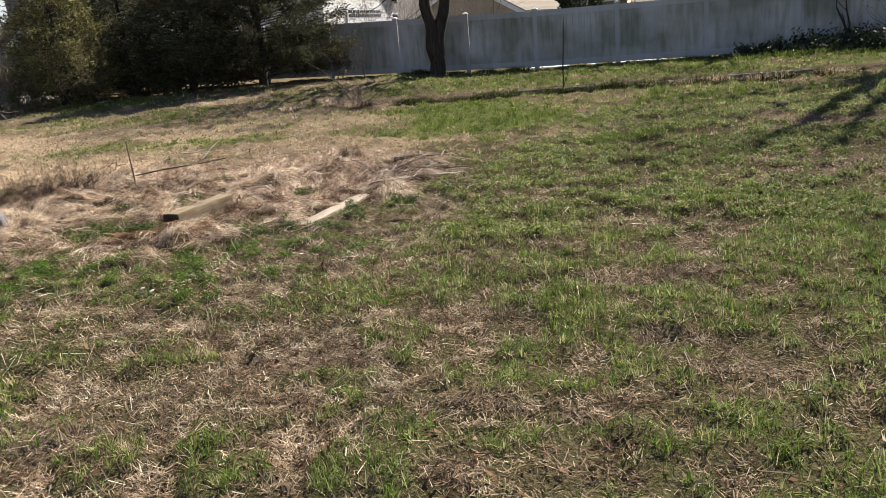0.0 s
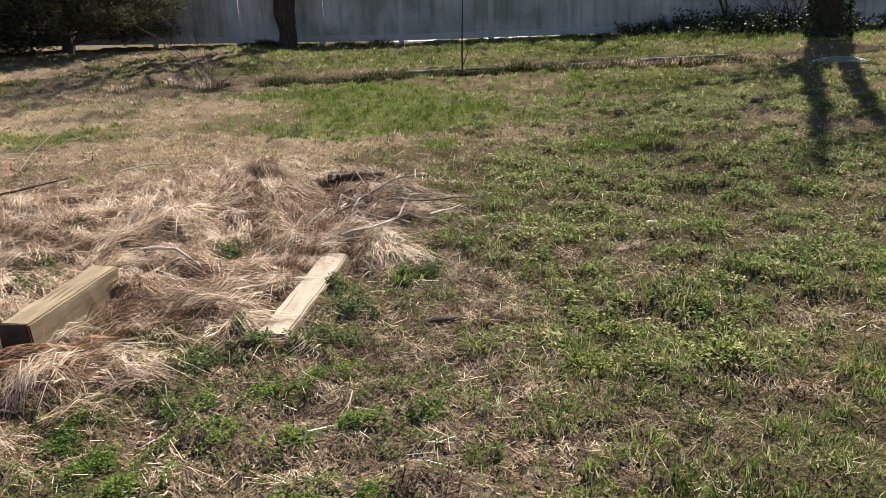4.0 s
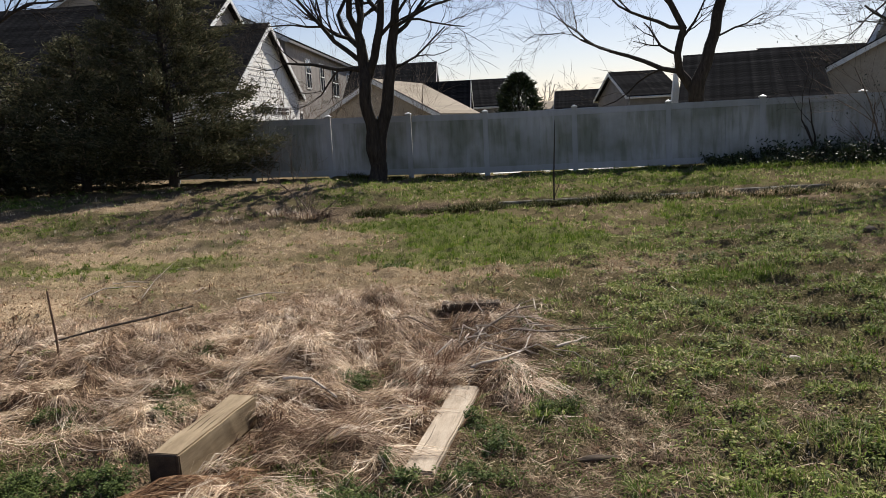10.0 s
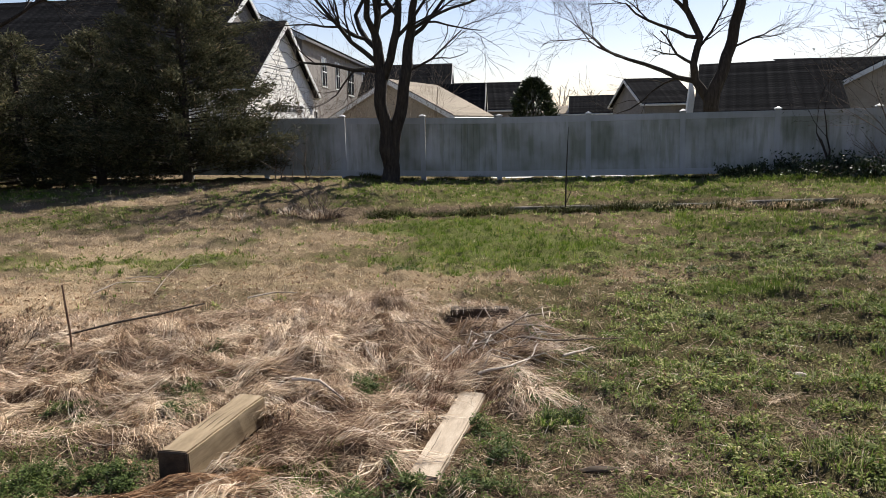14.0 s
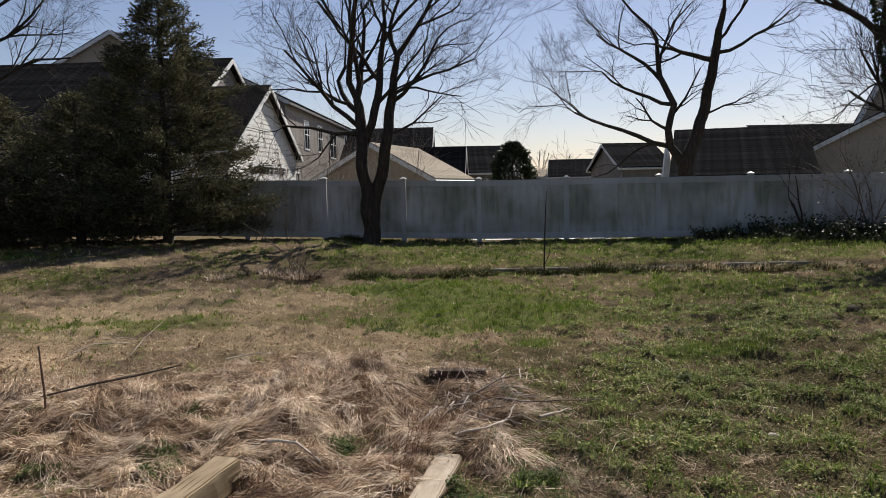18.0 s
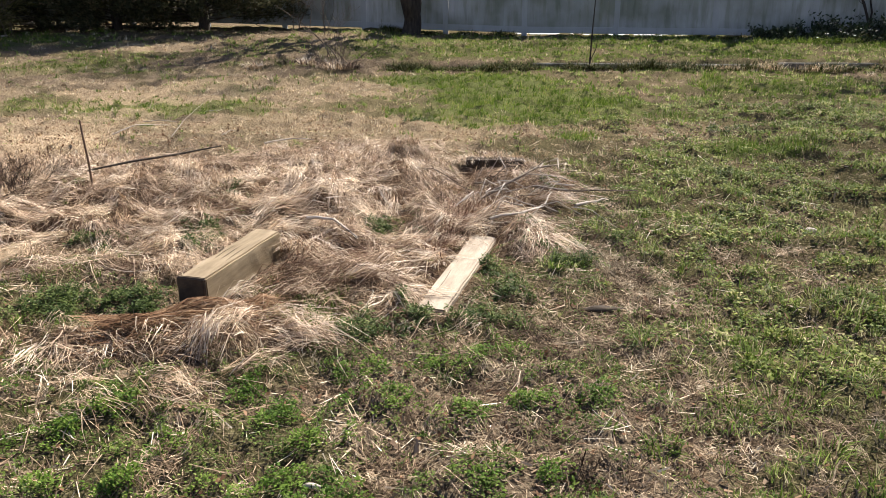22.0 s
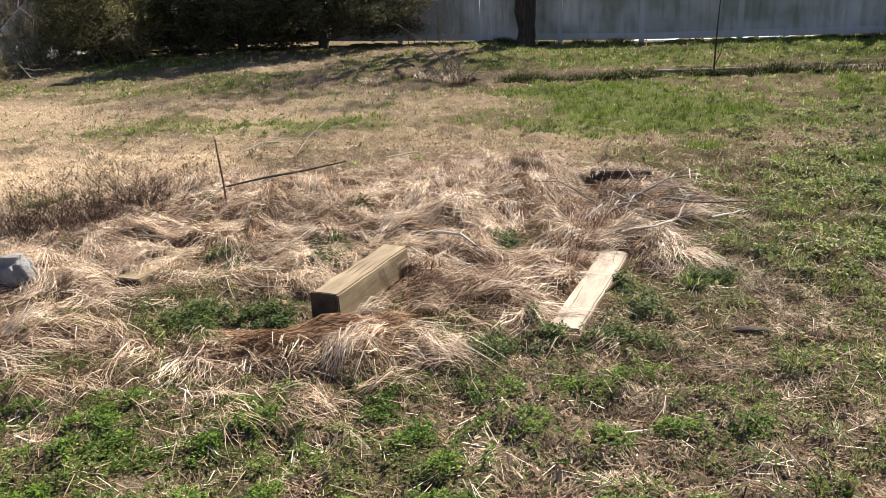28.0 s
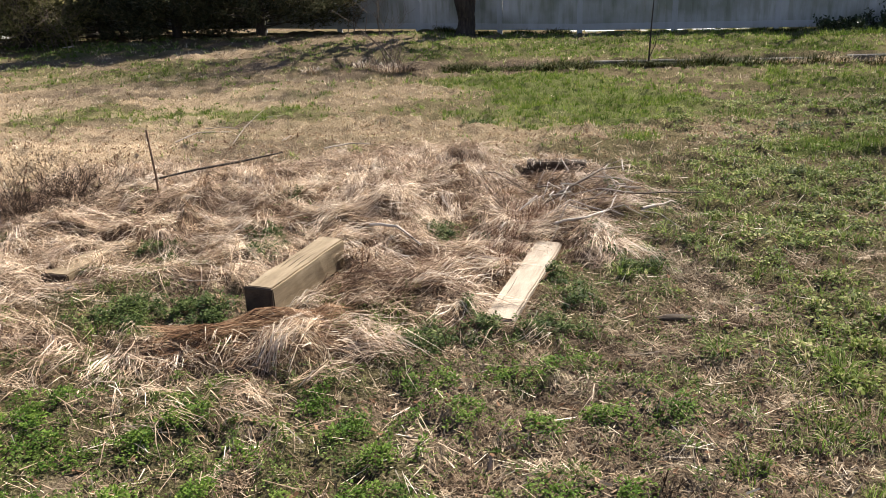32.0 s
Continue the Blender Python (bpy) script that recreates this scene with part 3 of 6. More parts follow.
gx = axis_marks(-6.5, 6, 0.06, 900, 1.2)
gy = axis_marks(0, 9, 0.06, 900, 1.2)
gy = np.concatenate([gy[gy < 9.01], np.arange(9.08, 14.5, 0.085), np.arange(14.65, 20.5, 0.22), gy[gy > 21]])
GX, GY = np.meshgrid(gx, gy)
gv = np.stack([GX.ravel(), GY.ravel(), height(GX.ravel(), GY.ravel())], 1)
nx, ny = len(gx), len(gy)
cell = (np.arange(ny - 1)[:, None] * nx + np.arange(nx - 1)[None, :]).ravel()
gm = smooth(np_mesh("ground", gv, np.stack([cell, cell + 1, cell + nx + 1, cell + nx], 1)))
for nm, vals in (("fresh", lush(gv[:, 0], gv[:, 1])), ("lawn", green(gv[:, 0], gv[:, 1])), ("straw", bed(gv[:, 0], gv[:, 1])), ("bleached", np.clip(np.maximum(pale(gv[:, 0], gv[:, 1]) * (0.5 + 0.45 * sstep(-2.0, -4.0, gv[:, 0])), 0.12 * sstep(5.5, 8.5, gv[:, 1])), 0, 1))):
    gm.attributes.new(nm, "FLOAT", "POINT").data.foreach_set("value", vals.astype(np.float32))
ground = thing("ground", "patchy early spring lawn and soil with a matted overgrown bed", "ground", kind="structure", me=gm, mat=GROUND)

def scatter(x0, x1, y0, y1, per_m2):
    n = int((x1 - x0) * (y1 - y0) * per_m2)
    return rng.uniform(x0, x1, n), rng.uniform(y0, y1, n)


def in_view(x, y):
    """Only the wedge of ground that is passed or looked over."""
    return np.abs(x - 0.1) < 3.2 + 0.80 * np.maximum(y + 2.5, 0)


def tuft_ribbons(cx, cy, count, radius, tall, wide, segs, splay=1.0):
    """Blades of many tufts: points, widths, sides and a tone that the blades of one tuft share."""
    i = np.repeat(np.arange(len(cx)), count)
    n = len(i)
    a = rng.uniform(0, 2 * math.pi, n)
    r = np.abs(rng.normal(0, 0.55, n))
    x, y = cx[i] + r * radius[i] * np.cos(a), cy[i] + r * radius[i] * np.sin(a)
    L = tall[i] * rng.uniform(0.45, 1.15, n)
    lean = np.clip((0.25 + 0.55 * r + rng.normal(0, 0.2, n)) * splay, 0.03, 1.1)
    da = a + rng.normal(0, 0.7, n)
    k = np.linspace(0, 1, segs)[None, :]
    out = (L * np.sin(lean))[:, None] * k ** (1.0 if segs < 3 else 1.45)
    X, Y = x[:, None] + np.cos(da)[:, None] * out, y[:, None] + np.sin(da)[:, None] * out
    Z = (height(x, y) - 0.004)[:, None] + (L * np.cos(lean))[:, None] * (k - 0.22 * lean[:, None] * k * k)
    b = da + rng.uniform(0.5, 2.6, n)
    side = np.stack([np.cos(b), np.sin(b), np.zeros(n)], 1)
    tone = np.clip(0.5 + 1.35 * (rng.uniform(0, 1, len(cx))[i] * 0.6 + 0.4 * rng.uniform(0, 1, n) - 0.47), 0, 1)
    return np.stack([X, Y, Z], 2), wide[i] * rng.uniform(0.7, 1.25, n), side, tone


def lawn(name, label, mat, weight, bands, tall, wide, segs=3, splay=1.0, lift=0.5):
    """bands: stretch of plan, tufts to the square metre, blades in each, and how coarse they are."""
    P, W, S, T = [], [], [], []
    for x0, x1, y0, y1, per, count, coarse in bands:
        x, y = scatter(x0, x1, y0, y1, per)
        x, y = x[in_view(x, y)], y[in_view(x, y)]
        keep = (rng.uniform(0, 1, len(x)) < weight(x, y)) & (timber_gap(x, y) > 0.6)
        x, y = x[keep], y[keep]
        big = rng.uniform(0.45, 1.0, len(x)) ** 1.0 * (1 - lift + 1.3 * lift * (0.45 * clump(x, y) + vnoise(x, y, 0.3, 71) ** 1.5))
        p, w, s, t = tuft_ribbons(x, y, count, 0.026 * coarse * (0.5 + big), tall * coarse ** 0.55 * (0.35 + big), np.full(len(x), wide * coarse), segs, splay)
        P.append(p), W.append(w), S.append(s), T.append(t)
    me = ribbons(name, np.concatenate(P), np.concatenate(W), np.concatenate(S), tone=np.concatenate(T))
    return thing(name, label, "grass", kind="stuff", me=me, mat=mat)


BANDS = [(-5, 6, -1.2, 3.4, 600, 9, 1.0), (-6.5, 7.5, 3.4, 6.5, 300, 9, 1.2)]
FAR_BANDS = [(-9, 9, 6.5, 10, 230, 9, 1.5), (-13, 13, 10, 14, 130, 9, 2.0), (-16, 16, 14, 19.4, 80, 8, 2.6)]


@inside(-4.6, 3.2, -0.6, 7.4)
def weedy(x, y):
    """Where low broad-leaved weeds and thatch take over from grass."""
    return np.maximum.reduce([blob(x, y, -1.75, 1.7, 2.25, 1.5, -4, seed=81), 0.9 * blob(x, y, 0.42, 3.1, 0.68, 1.6, -6, seed=82), 0.45 * blob(x, y, 1.2, 5.2, 0.9, 1.6, 0, seed=83), weed_patch(x, y)])


def lawn_weight(x, y):
    return (0.05 + 0.95 * clump(x, y)) * (0.3 + 0.7 * green(x, y)) * (1 - 0.97 * bed(x, y)) * (1 - 0.93 * pale(x, y)) * (1 - lush(x, y)) * (1 - 0.88 * weedy(x, y)) * (1 - 0.8 * worn(x, y))


def dry_weight(x, y):
    return (0.08 + 0.30 * (1 - green(x, y)) + 0.9 * pale(x, y) + 0.45 * worn(x, y)) * (0.25 + 0.75 * sstep(0.35, 0.6, vnoise(x, y, 0.13, 77))) * (1 - 0.8 * bed(x, y)) * (1 - 0.93 * lush(x, y)) * (1 - 0.6 * weedy(x, y))


lawn("lawn_grass", "short patchy green lawn grass in tufts", GRASS, lawn_weight, BANDS, 0.046, 0.0044, 3, 1.35)
lawn("distant_lawn_grass", "patchy green and tan lawn grass beyond the bed", GRASS, lawn_weight, FAR_BANDS, 0.036, 0.0062, 2, 1.5)
lawn("fresh_grass", "lush bright green spring grass", FRESH, lambda x, y: lush(x, y) * (0.55 + 0.45 * sstep(0.3, 0.6, vnoise(x, y, 0.3, 76))), BANDS[1:] + FAR_BANDS, 0.050, 0.0058, 2, 1.3)
lawn("bleached_grass", "short bleached dead lawn grass", DRY, dry_weight, [(a, b, c, d, p * 0.8, k, s) for a, b, c, d, p, k, s in BANDS + FAR_BANDS], 0.036, 0.0052, 2, 1.6, 0.35)


def straw_flow(x, y):
    """Heading in which the beaten-down straw lies."""
    return -math.pi / 2 + 0.45 + (vnoise(x, y, 0.85, 51) - 0.5) * 4.0 + (vnoise(x, y, 0.3, 54) - 0.5) * 1.6


def straw_locks(name, label, mat, cx, cy, count, long, arch, seed, wide=(0.0016, 0.0042)):
    """Long dead grass in combed locks that arch over one another and droop at their tips."""
    rnd = np.random.default_rng(seed)
    m = len(cx)
    flow, bend = straw_flow(cx, cy) + rnd.normal(0, 0.4, m), rnd.normal(0, 0.55, m)
    lock_long, lock_arch, lock_tone = long * rnd.uniform(0.55, 1.5, m), arch * rnd.uniform(0.15, 1.6, m) ** 1.4, np.clip(rnd.uniform(0, 1, m) - 0.2 * sstep(4.3, 5.4, cy) * sstep(0.3, 0.6, vnoise(cx, cy, 0.4, 55)) - 0.35 * blob(cx, cy, 0.25, 5.2, 0.55, 0.8, 0), 0, 1)
    i = np.repeat(np.arange(m), rnd.integers(int(count * 0.5), int(count * 1.5), m))
    n = len(i)
    stray = rnd.uniform(0, 1, n) < 0.06
    a = flow[i] + rnd.normal(0, 0.13, n) + stray * rnd.uniform(-1.6, 1.6, n)
    u, v = rnd.normal(0, 0.045, n), rnd.normal(0, 0.026, n)
    px, py = cx[i] + u * np.cos(flow[i]) - v * np.sin(flow[i]), cy[i] + u * np.sin(flow[i]) + v * np.cos(flow[i])
    L = lock_long[i] * rnd.uniform(0.45, 1.2, n)
    s = np.array([0.0, 0.36, 0.72, 1.0])[None, :]
    ang = a[:, None] + (bend[i] + rnd.normal(0, 0.25, n))[:, None] * s
    X, Y = px[:, None] + np.cos(ang) * L[:, None] * s, py[:, None] + np.sin(ang) * L[:, None] * s
    Z = height(X, Y)
    Z = np.maximum(Z, Z[:, :1] * (1 - s) + Z[:, 3:] * s - 0.01)
    up = lock_arch[i] * rnd.uniform(0.5, 1.3, n) + (rnd.uniform(0, 1, n) < 0.04) * rnd.uniform(0, 0.03, n)
    Z = Z + 0.004 + up[:, None] * np.array([0.25, 1.0, 0.75, 0.1])[None, :] + (rnd.uniform(0, 1, n) ** 1.6 * 0.018)[:, None]
    b = a + math.pi / 2
    side = np.stack([np.cos(b), np.sin(b), rnd.normal(0, 0.45, n)], 1)
    tone = np.clip(0.5 * lock_tone[i] + 0.5 * rnd.uniform(0, 1, n), 0, 1)
    me = ribbons(name, np.stack([X, Y, Z], 2), rnd.uniform(*wide, n), side, tone=tone)
    return thing(name, label, "dry grass", kind="stuff", me=me, mat=mat)


def bed_spots(per, power):
    cx, cy = scatter(-5.2, 1.4, 1.9, 7.6, per)
    keep = (rng.uniform(0, 1, len(cx)) < bed(cx, cy) ** power) & (timber_gap(cx, cy) > 0.85)
    return cx[keep], cy[keep]


# dark lower strands stand in for shade between the pale ones
straw_locks("straw_underlayer", "brown lower layer of dead grass over the bed, darkened for shade in its gaps", UNDER, *bed_spots(50, 0.8), 14, 0.15, 0.006, 3)
straw_locks("straw_mat", "matted bleached straw-like dead grass beaten flat over the bed", STRAW, *bed_spots(165, 1.2), 21, 0.19, 0.034, 4)
bx, by = scatter(-0.98, -0.42, 3.2, 3.95, 200)
straw_locks("brown_straw", "brown dead grass lying flat beside the timber", UNDER, bx[timber_gap(bx, by) > 0.7], by[timber_gap(bx, by) > 0.7], 15, 0.2, 0.05, 6)
FRONT_LOCKS = [(-1.81, 2.72), (-1.72, 2.74), (-1.62, 2.72), (-1.52, 2.74), (-2.08, 2.52), (-2.12, 2.46), (-1.09, 2.64), (-1.02, 2.62), (-0.99, 2.38), (-1.06, 2.4), (-0.94, 2.42), (-1.3, 2.3), (-1.24, 2.34), (-0.85, 3.02), (-0.6, 3.04), (-2.5, 2.9), (-2.4, 2.86), (-2.62, 2.95), (-1.95, 2.8), (-0.72, 2.6), (-1.42, 2.5)]
fl = np.repeat(np.array(FRONT_LOCKS), 2, 0) + rng.normal(0, 0.03, (len(FRONT_LOCKS) * 2, 2))
straw_locks("straw_fringe", "pale drooping locks of straw at the front of the bed", STRAW, fl[:, 0], fl[:, 1], 18, 0.15, 0.028, 5, (0.0022, 0.005))


def litter(name, label, mat, n, x0, x1, y0, y1, weight, lo, hi, wide, lift=0.02):
    x, y = rng.uniform(x0, x1, n), rng.uniform(y0, y1, n)
    keep = (rng.uniform(0, 1, n) < weight(x, y)) & in_view(x, y) & (timber_gap(x, y) > 0.5)
    x, y = x[keep], y[keep]
    n = len(x)
    a, L = rng.uniform(0, 2 * math.pi, n), rng.uniform(lo, hi, n)
    k = np.linspace(-0.5, 0.5, 2)[None, :]
    X, Y = x[:, None] + np.cos(a)[:, None] * k * L[:, None], y[:, None] + np.sin(a)[:, None] * k * L[:, None]
    Z = height(X, Y) + (rng.uniform(0, 1, n) ** 1.5 * lift)[:, None] + 0.003 + rng.normal(0, 0.5, n)[:, None] * k * L[:, None] * 0.7
    side = np.stack([-np.sin(a), np.cos(a), rng.normal(0, 0.45, n)], 1)
    tone = np.clip(0.55 * vnoise(x, y, 0.07, 98) + 0.55 * rng.uniform(0, 1, n) - 0.05, 0, 1)
    me = ribbons(name, np.stack([X, Y, Z], 2), rng.uniform(wide * 0.6, wide * 1.4, n), side, taper=(1.0, 0.5), tone=tone)
    return thing(name, label, "litter", kind="stuff", me=me, mat=mat)


def open_thatch(x, y):
    return (0.10 + 0.9 * (1 - clump(x, y))) * (0.3 + 0.7 * sstep(0.35, 0.6, vnoise(x, y, 0.12, 96))) * (1 - 0.7 * bed(x, y)) * (1 - 0.85 * lush(x, y)) * (1 - 0.55 * sstep(1.0, 1.6, x) * (1 - worn(x, y)))


litter("thatch", "brown and tan thatch of short broken straws between the weeds", THATCH, 330000, -4.6, 5.2, -1.2, 7.0, lambda x, y: open_thatch(x, y) * (1 - 0.5 * pale(x, y)) * (1 - 0.35 * sstep(3, 6, y)), 0.01, 0.05, 0.0034, 0.03)
litter("near_thatch", "dense brown and tan thatch of broken straws underfoot", THATCH, 500000, -2.6, 3.0, -0.6, 4.6, open_thatch, 0.010, 0.045, 0.0032, 0.024)
litter("straw_litter", "loose pale broken straws strewn over the lawn", STRAW, 26000, -5, 5, -1.5, 7.5, lambda x, y: 0.08 + 0.2 * (1 - green(x, y)) + 0.6 * weedy(x, y), 0.04, 0.13, 0.0030)
litter("leaf_litter", "small brown dead leaves and mulch crumbs", LEAF, 24000, -5, 5.5, -1.5, 8, lambda x, y: (0.25 + 0.75 * (1 - green(x, y))) * (1 - 0.7 * bed(x, y)), 0.012, 0.03, 0.013)


def leaf_cushions(name, label, mat, cx, cy, radius, tall, per_m2, leaf):
    """Low broad-leaved weeds, each plant a dome of small leaves."""
    i = np.repeat(np.arange(len(cx)), np.maximum(3, (per_m2 * radius ** 2 * 3.14).astype(int)))
    n = len(i)
    r, a = np.sqrt(rng.uniform(0, 1, n)) * rng.uniform(0.7, 1.2, n), rng.uniform(0, 2 * math.pi, n)
    x, y = cx[i] + r * np.cos(a) * radius[i], cy[i] + r * np.sin(a) * radius[i]
    keep = (timber_gap(x, y) > 0.35) & (rng.uniform(0, 1, n) < sstep(0.18, 0.45, vnoise(x, y, 0.05, 61)))
    i, x, y, r, a = i[keep], x[keep], y[keep], r[keep], a[keep]
    n = len(i)
    z = height(x, y) + 0.004 + tall[i] * np.clip(1 - r ** 2, 0, 1) * rng.uniform(0.25, 1.0, n) + rng.uniform(0, 0.010, n)
    t = a + rng.normal(0, 1.1, n)
    L = rng.uniform(0.65, 1.3, n) * leaf
    d = np.stack([np.cos(t), np.sin(t), rng.normal(0.15, 0.4, n)], 1)
    p0 = np.stack([x, y, z], 1)
    pts = np.stack([p0, p0 + d * (L * 0.5)[:, None] + np.array([0, 0, 0.0015]), p0 + d * L[:, None]], 1)
    side = np.stack([-np.sin(t), np.cos(t), rng.normal(0, 0.35, n)], 1)
    tone = np.clip(0.5 * rng.uniform(0, 1, len(cx))[i] + 0.5 * rng.uniform(0, 1, n), 0, 1)
    me = ribbons(name, pts, L * 0.62, side, taper=(0.35, 1.0, 0.15), tone=tone)
    return thing(name, label, "weeds", kind="stuff", me=me, mat=mat)


def weed_plants(n, x0, x1, y0, y1, weight):
    x, y = rng.uniform(x0, x1, n), rng.uniform(y0, y1, n)
    keep = (rng.uniform(0, 1, n) < weight(x, y)) & in_view(x, y)
    return x[keep], y[keep]


# clover patches before the bed, centre and size
CHICKWEED = [(-1.65, 2.38, 0.16, 0.09), (-1.72, 2.22, 0.13, 0.07), (-1.53, 2.07, 0.22, 0.1), (-1.12, 2.25, 0.09, 0.15), (-0.69, 2.42, 0.1, 0.12), (-0.53, 2.26, 0.12, 0.1), (-0.87, 2.07, 0.12, 0.07), (-1.25, 2.12, 0.16, 0.08), (-1.86, 2.02, 0.12, 0.1), (-0.22, 2.38, 0.13, 0.09), (0.04, 2.33, 0.11, 0.07), (0.28, 2.41, 0.1, 0.1), (0.19, 2.82, 0.13, 0.07), (-0.38, 2.12, 0.13, 0.09), (0.51, 2.48, 0.08, 0.07), (-0.03, 2.67, 0.14, 0.08), (-2.05, 2.3, 0.12, 0.1), (-2.56, 2.7, 0.2, 0.12), (-0.4, 1.85, 0.3, 0.1), (-1.0, 1.8, 0.3, 0.12), (-1.6, 1.75, 0.3, 0.12), (0.2, 1.95, 0.2, 0.09), (-2.3, 1.9, 0.3, 0.14), (-0.2, 1.5, 0.2, 0.09), (-0.35, 2.62, 0.16, 0.08)]


def patch_plants(patches, per):
    X, Y = [], []
    for cx, cy, rx, ry in patches:
        n = int(per * rx * ry * 3.14) + 2
        r, a = np.sqrt(rng.uniform(0, 1, n)) * rng.uniform(0.8, 1.15, n), rng.uniform(0, 2 * math.pi, n)
        X.append(cx + rx * r * np.cos(a)), Y.append(cy + ry * r * np.sin(a))
    return np.concatenate(X), np.concatenate(Y)


px, py = patch_plants(CHICKWEED, 210)
leaf_cushions("clover", "low bright green clover and chickweed in cushions before the bed", CLOVER, px, py, rng.uniform(0.025, 0.06, len(px)), rng.uniform(0.02, 0.05, len(px)), 13000, 0.0105)
px, py = weed_plants(24000, -4.4, 4.6, -0.8, 5.6, lambda x, y: np.maximum(0.8 * weedy(x, y) * (0.45 + 0.55 * clump(x, y)), 0.25 * clump(x, y)) * (1 - 0.9 * bed(x, y)))
leaf_cushions("chickweed", "trailing green chickweed and clover among brown thatch", WEED, px, py, rng.uniform(0.02, 0.06, len(px)), rng.uniform(0.008, 0.03, len(px)), 5600, 0.0098)
px, py = weed_plants(9000, 0.7, 6.5, 2.6, 9.5, lambda x, y: (0.06 + 0.94 * clump(x, y)) * (1 - lush(x, y)) * (1 - 0.8 * bed(x, y)) * (1 - 0.85 * worn(x, y)) * (0.45 + 0.55 * sstep(0.8, 1.7, x)))
leaf_cushions("lawn_weeds", "low leafy weeds mixed into the short lawn", LAWNWEED, px, py, rng.uniform(0.03, 0.08, len(px)), rng.uniform(0.015, 0.04, len(px)), 1700, 0.019)
NETTLES = [(0.12, 3.69, 0.07, 0.09), (0.2, 3.56, 0.08, 0.09), (0.26, 3.38, 0.11, 0.1), (0.43, 3.94, 0.1, 0.06), (0.49, 3.76, 0.08, 0.05), (0.61, 3.8, 0.08, 0.05), (0.2, 3.11, 0.12, 0.08), (-0.27, 2.98, 0.13, 0.09), (-0.07, 3.02, 0.13, 0.08), (-0.37, 2.86, 0.12, 0.06), (-0.16, 3.1, 0.06, 0.08), (0.05, 3.12, 0.06, 0.08), (-0.2, 3.2, 0.04, 0.06), (-0.48, 4.36, 0.09, 0.15), (-0.42, 4.25, 0.08, 0.08), (-0.2, 4.3, 0.09, 0.06), (-1.61, 3.25, 0.22, 0.13), (-1.4, 3.2, 0.16, 0.12), (-1.8, 3.1, 0.2, 0.1), (-1.3, 3.05, 0.1, 0.06), (-1.34, 3.95, 0.11, 0.22), (-1.45, 4.2, 0.1, 0.12), (-2.0, 4.0, 0.12, 0.12), (-1.5, 4.95, 0.09, 0.06), (-2.95, 4.0, 0.08, 0.1), (0.62, 5.3, 0.1, 0.1), (1.9, 5.9, 0.14, 0.08), (2.5, 7.6, 0.2, 0.09), (0.85, 5.0, 0.12, 0.08), (0.4, 4.3, 0.12, 0.08), (-0.45, 8.0, 0.2, 0.1)]
px, py = patch_plants(NETTLES + NETTLES[7:13] + NETTLES[16:18], 260)
leaf_cushions("nettle", "dark leafy weeds growing through the bed and beside the timbers", DARKWEED, px, py, rng.uniform(0.02, 0.045, len(px)), rng.uniform(0.025, 0.07, len(px)), 17000, 0.0125)


# ---- timbers and small things of the bed ----
WIRE = blades("wiry_dead_weeds", [(0, (0.04, 0.027, 0.020)), (0.5, (0.12, 0.082, 0.062)), (0.85, (0.25, 0.185, 0.14)), (1, (0.50, 0.41, 0.33))], glow=0.05)
RUSTSTEM = blades("brown_stems", [(0, (0.06, 0.03, 0.018)), (0.6, (0.20, 0.11, 0.07)), (1, (0.40, 0.28, 0.2))], glow=0.1)
def timber(name, label, cx, cy, length, wide, tall, turn, z0, mat, end=True, cracks=3):
    """A squared timber, its length along its own y, with a rough dark end and a split along the top."""
    root = thing(name, label, "timber", "timbers of the old bed", m=pose(cx, cy, z0, 0, 0, turn))
    bm = bmesh.new()
    bmesh.ops.create_cube(bm, size=1, matrix=Matrix.Translation((0, 0, tall / 2)) @ Matrix.Diagonal((wide, length, tall, 1)))
    bmesh.ops.subdivide_edges(bm, edges=[e for e in bm.edges if abs(e.verts[0].co.y - e.verts[1].co.y) > 0.1], cuts=9)
    bmesh.ops.bevel(bm, geom=[e for e in bm.edges if len(e.link_faces) == 2 and e.calc_face_angle() > 0.5], offset=0.008, segments=2, affect="EDGES")
    for v in bm.verts:
        v.co += Vector([0.006 * noise.noise(v.co * 9 + Vector((k * 7.0, cx * 3, cy))) for k in range(3)])
    part("beam", bm, mat, root)
    if end:
        part("end_grain", box(wide * 1.0, 0.016, tall * 0.995, 0.006, True, "eg"), ENDGRAIN, root, "dark rotten end grain", pose(0, -length / 2 - 0.006, 0.0))
    for n in range(cracks):
        crack = Tubes().add([Vector((wide * (0.25 * n - 0.25) + 0.006 * math.sin(k * 2 + n), -length * 0.35 + length * 0.17 * k + n * 0.05, tall + 0.0008)) for k in range(4)], [0.0005, 0.0013, 0.0011, 0.0004], 4)
        part("crack", crack.mesh("crack"), ENDGRAIN, root, "drying crack")
    return root


timber("garden_timber", "squared tan treated timber with a black rotten end lying in straw", -1.065, 3.53, 0.71, 0.138, 0.15, -12.8, 0.012, TIMBER)
timber("sunken_timber", "pale weathered timber sunk flush beside green weeds", 0.015, 3.71, 1.08, 0.142, 0.15, -13, -0.122, OLDTIMBER, end=False, cracks=1)
timber("buried_timber", "weathered timber mostly hidden under dead straw", -2.27, 4.14, 1.1, 0.15, 0.15, -9, -0.095, TIMBER)
# no real beam: a dark block added as shade beneath the overhanging straw
timber("cross_timber", "short dark beam added as the shade under the straw lip", 0.24, 6.17, 0.46, 0.14, 0.15, 86, -0.10, ENDGRAIN, end=False)


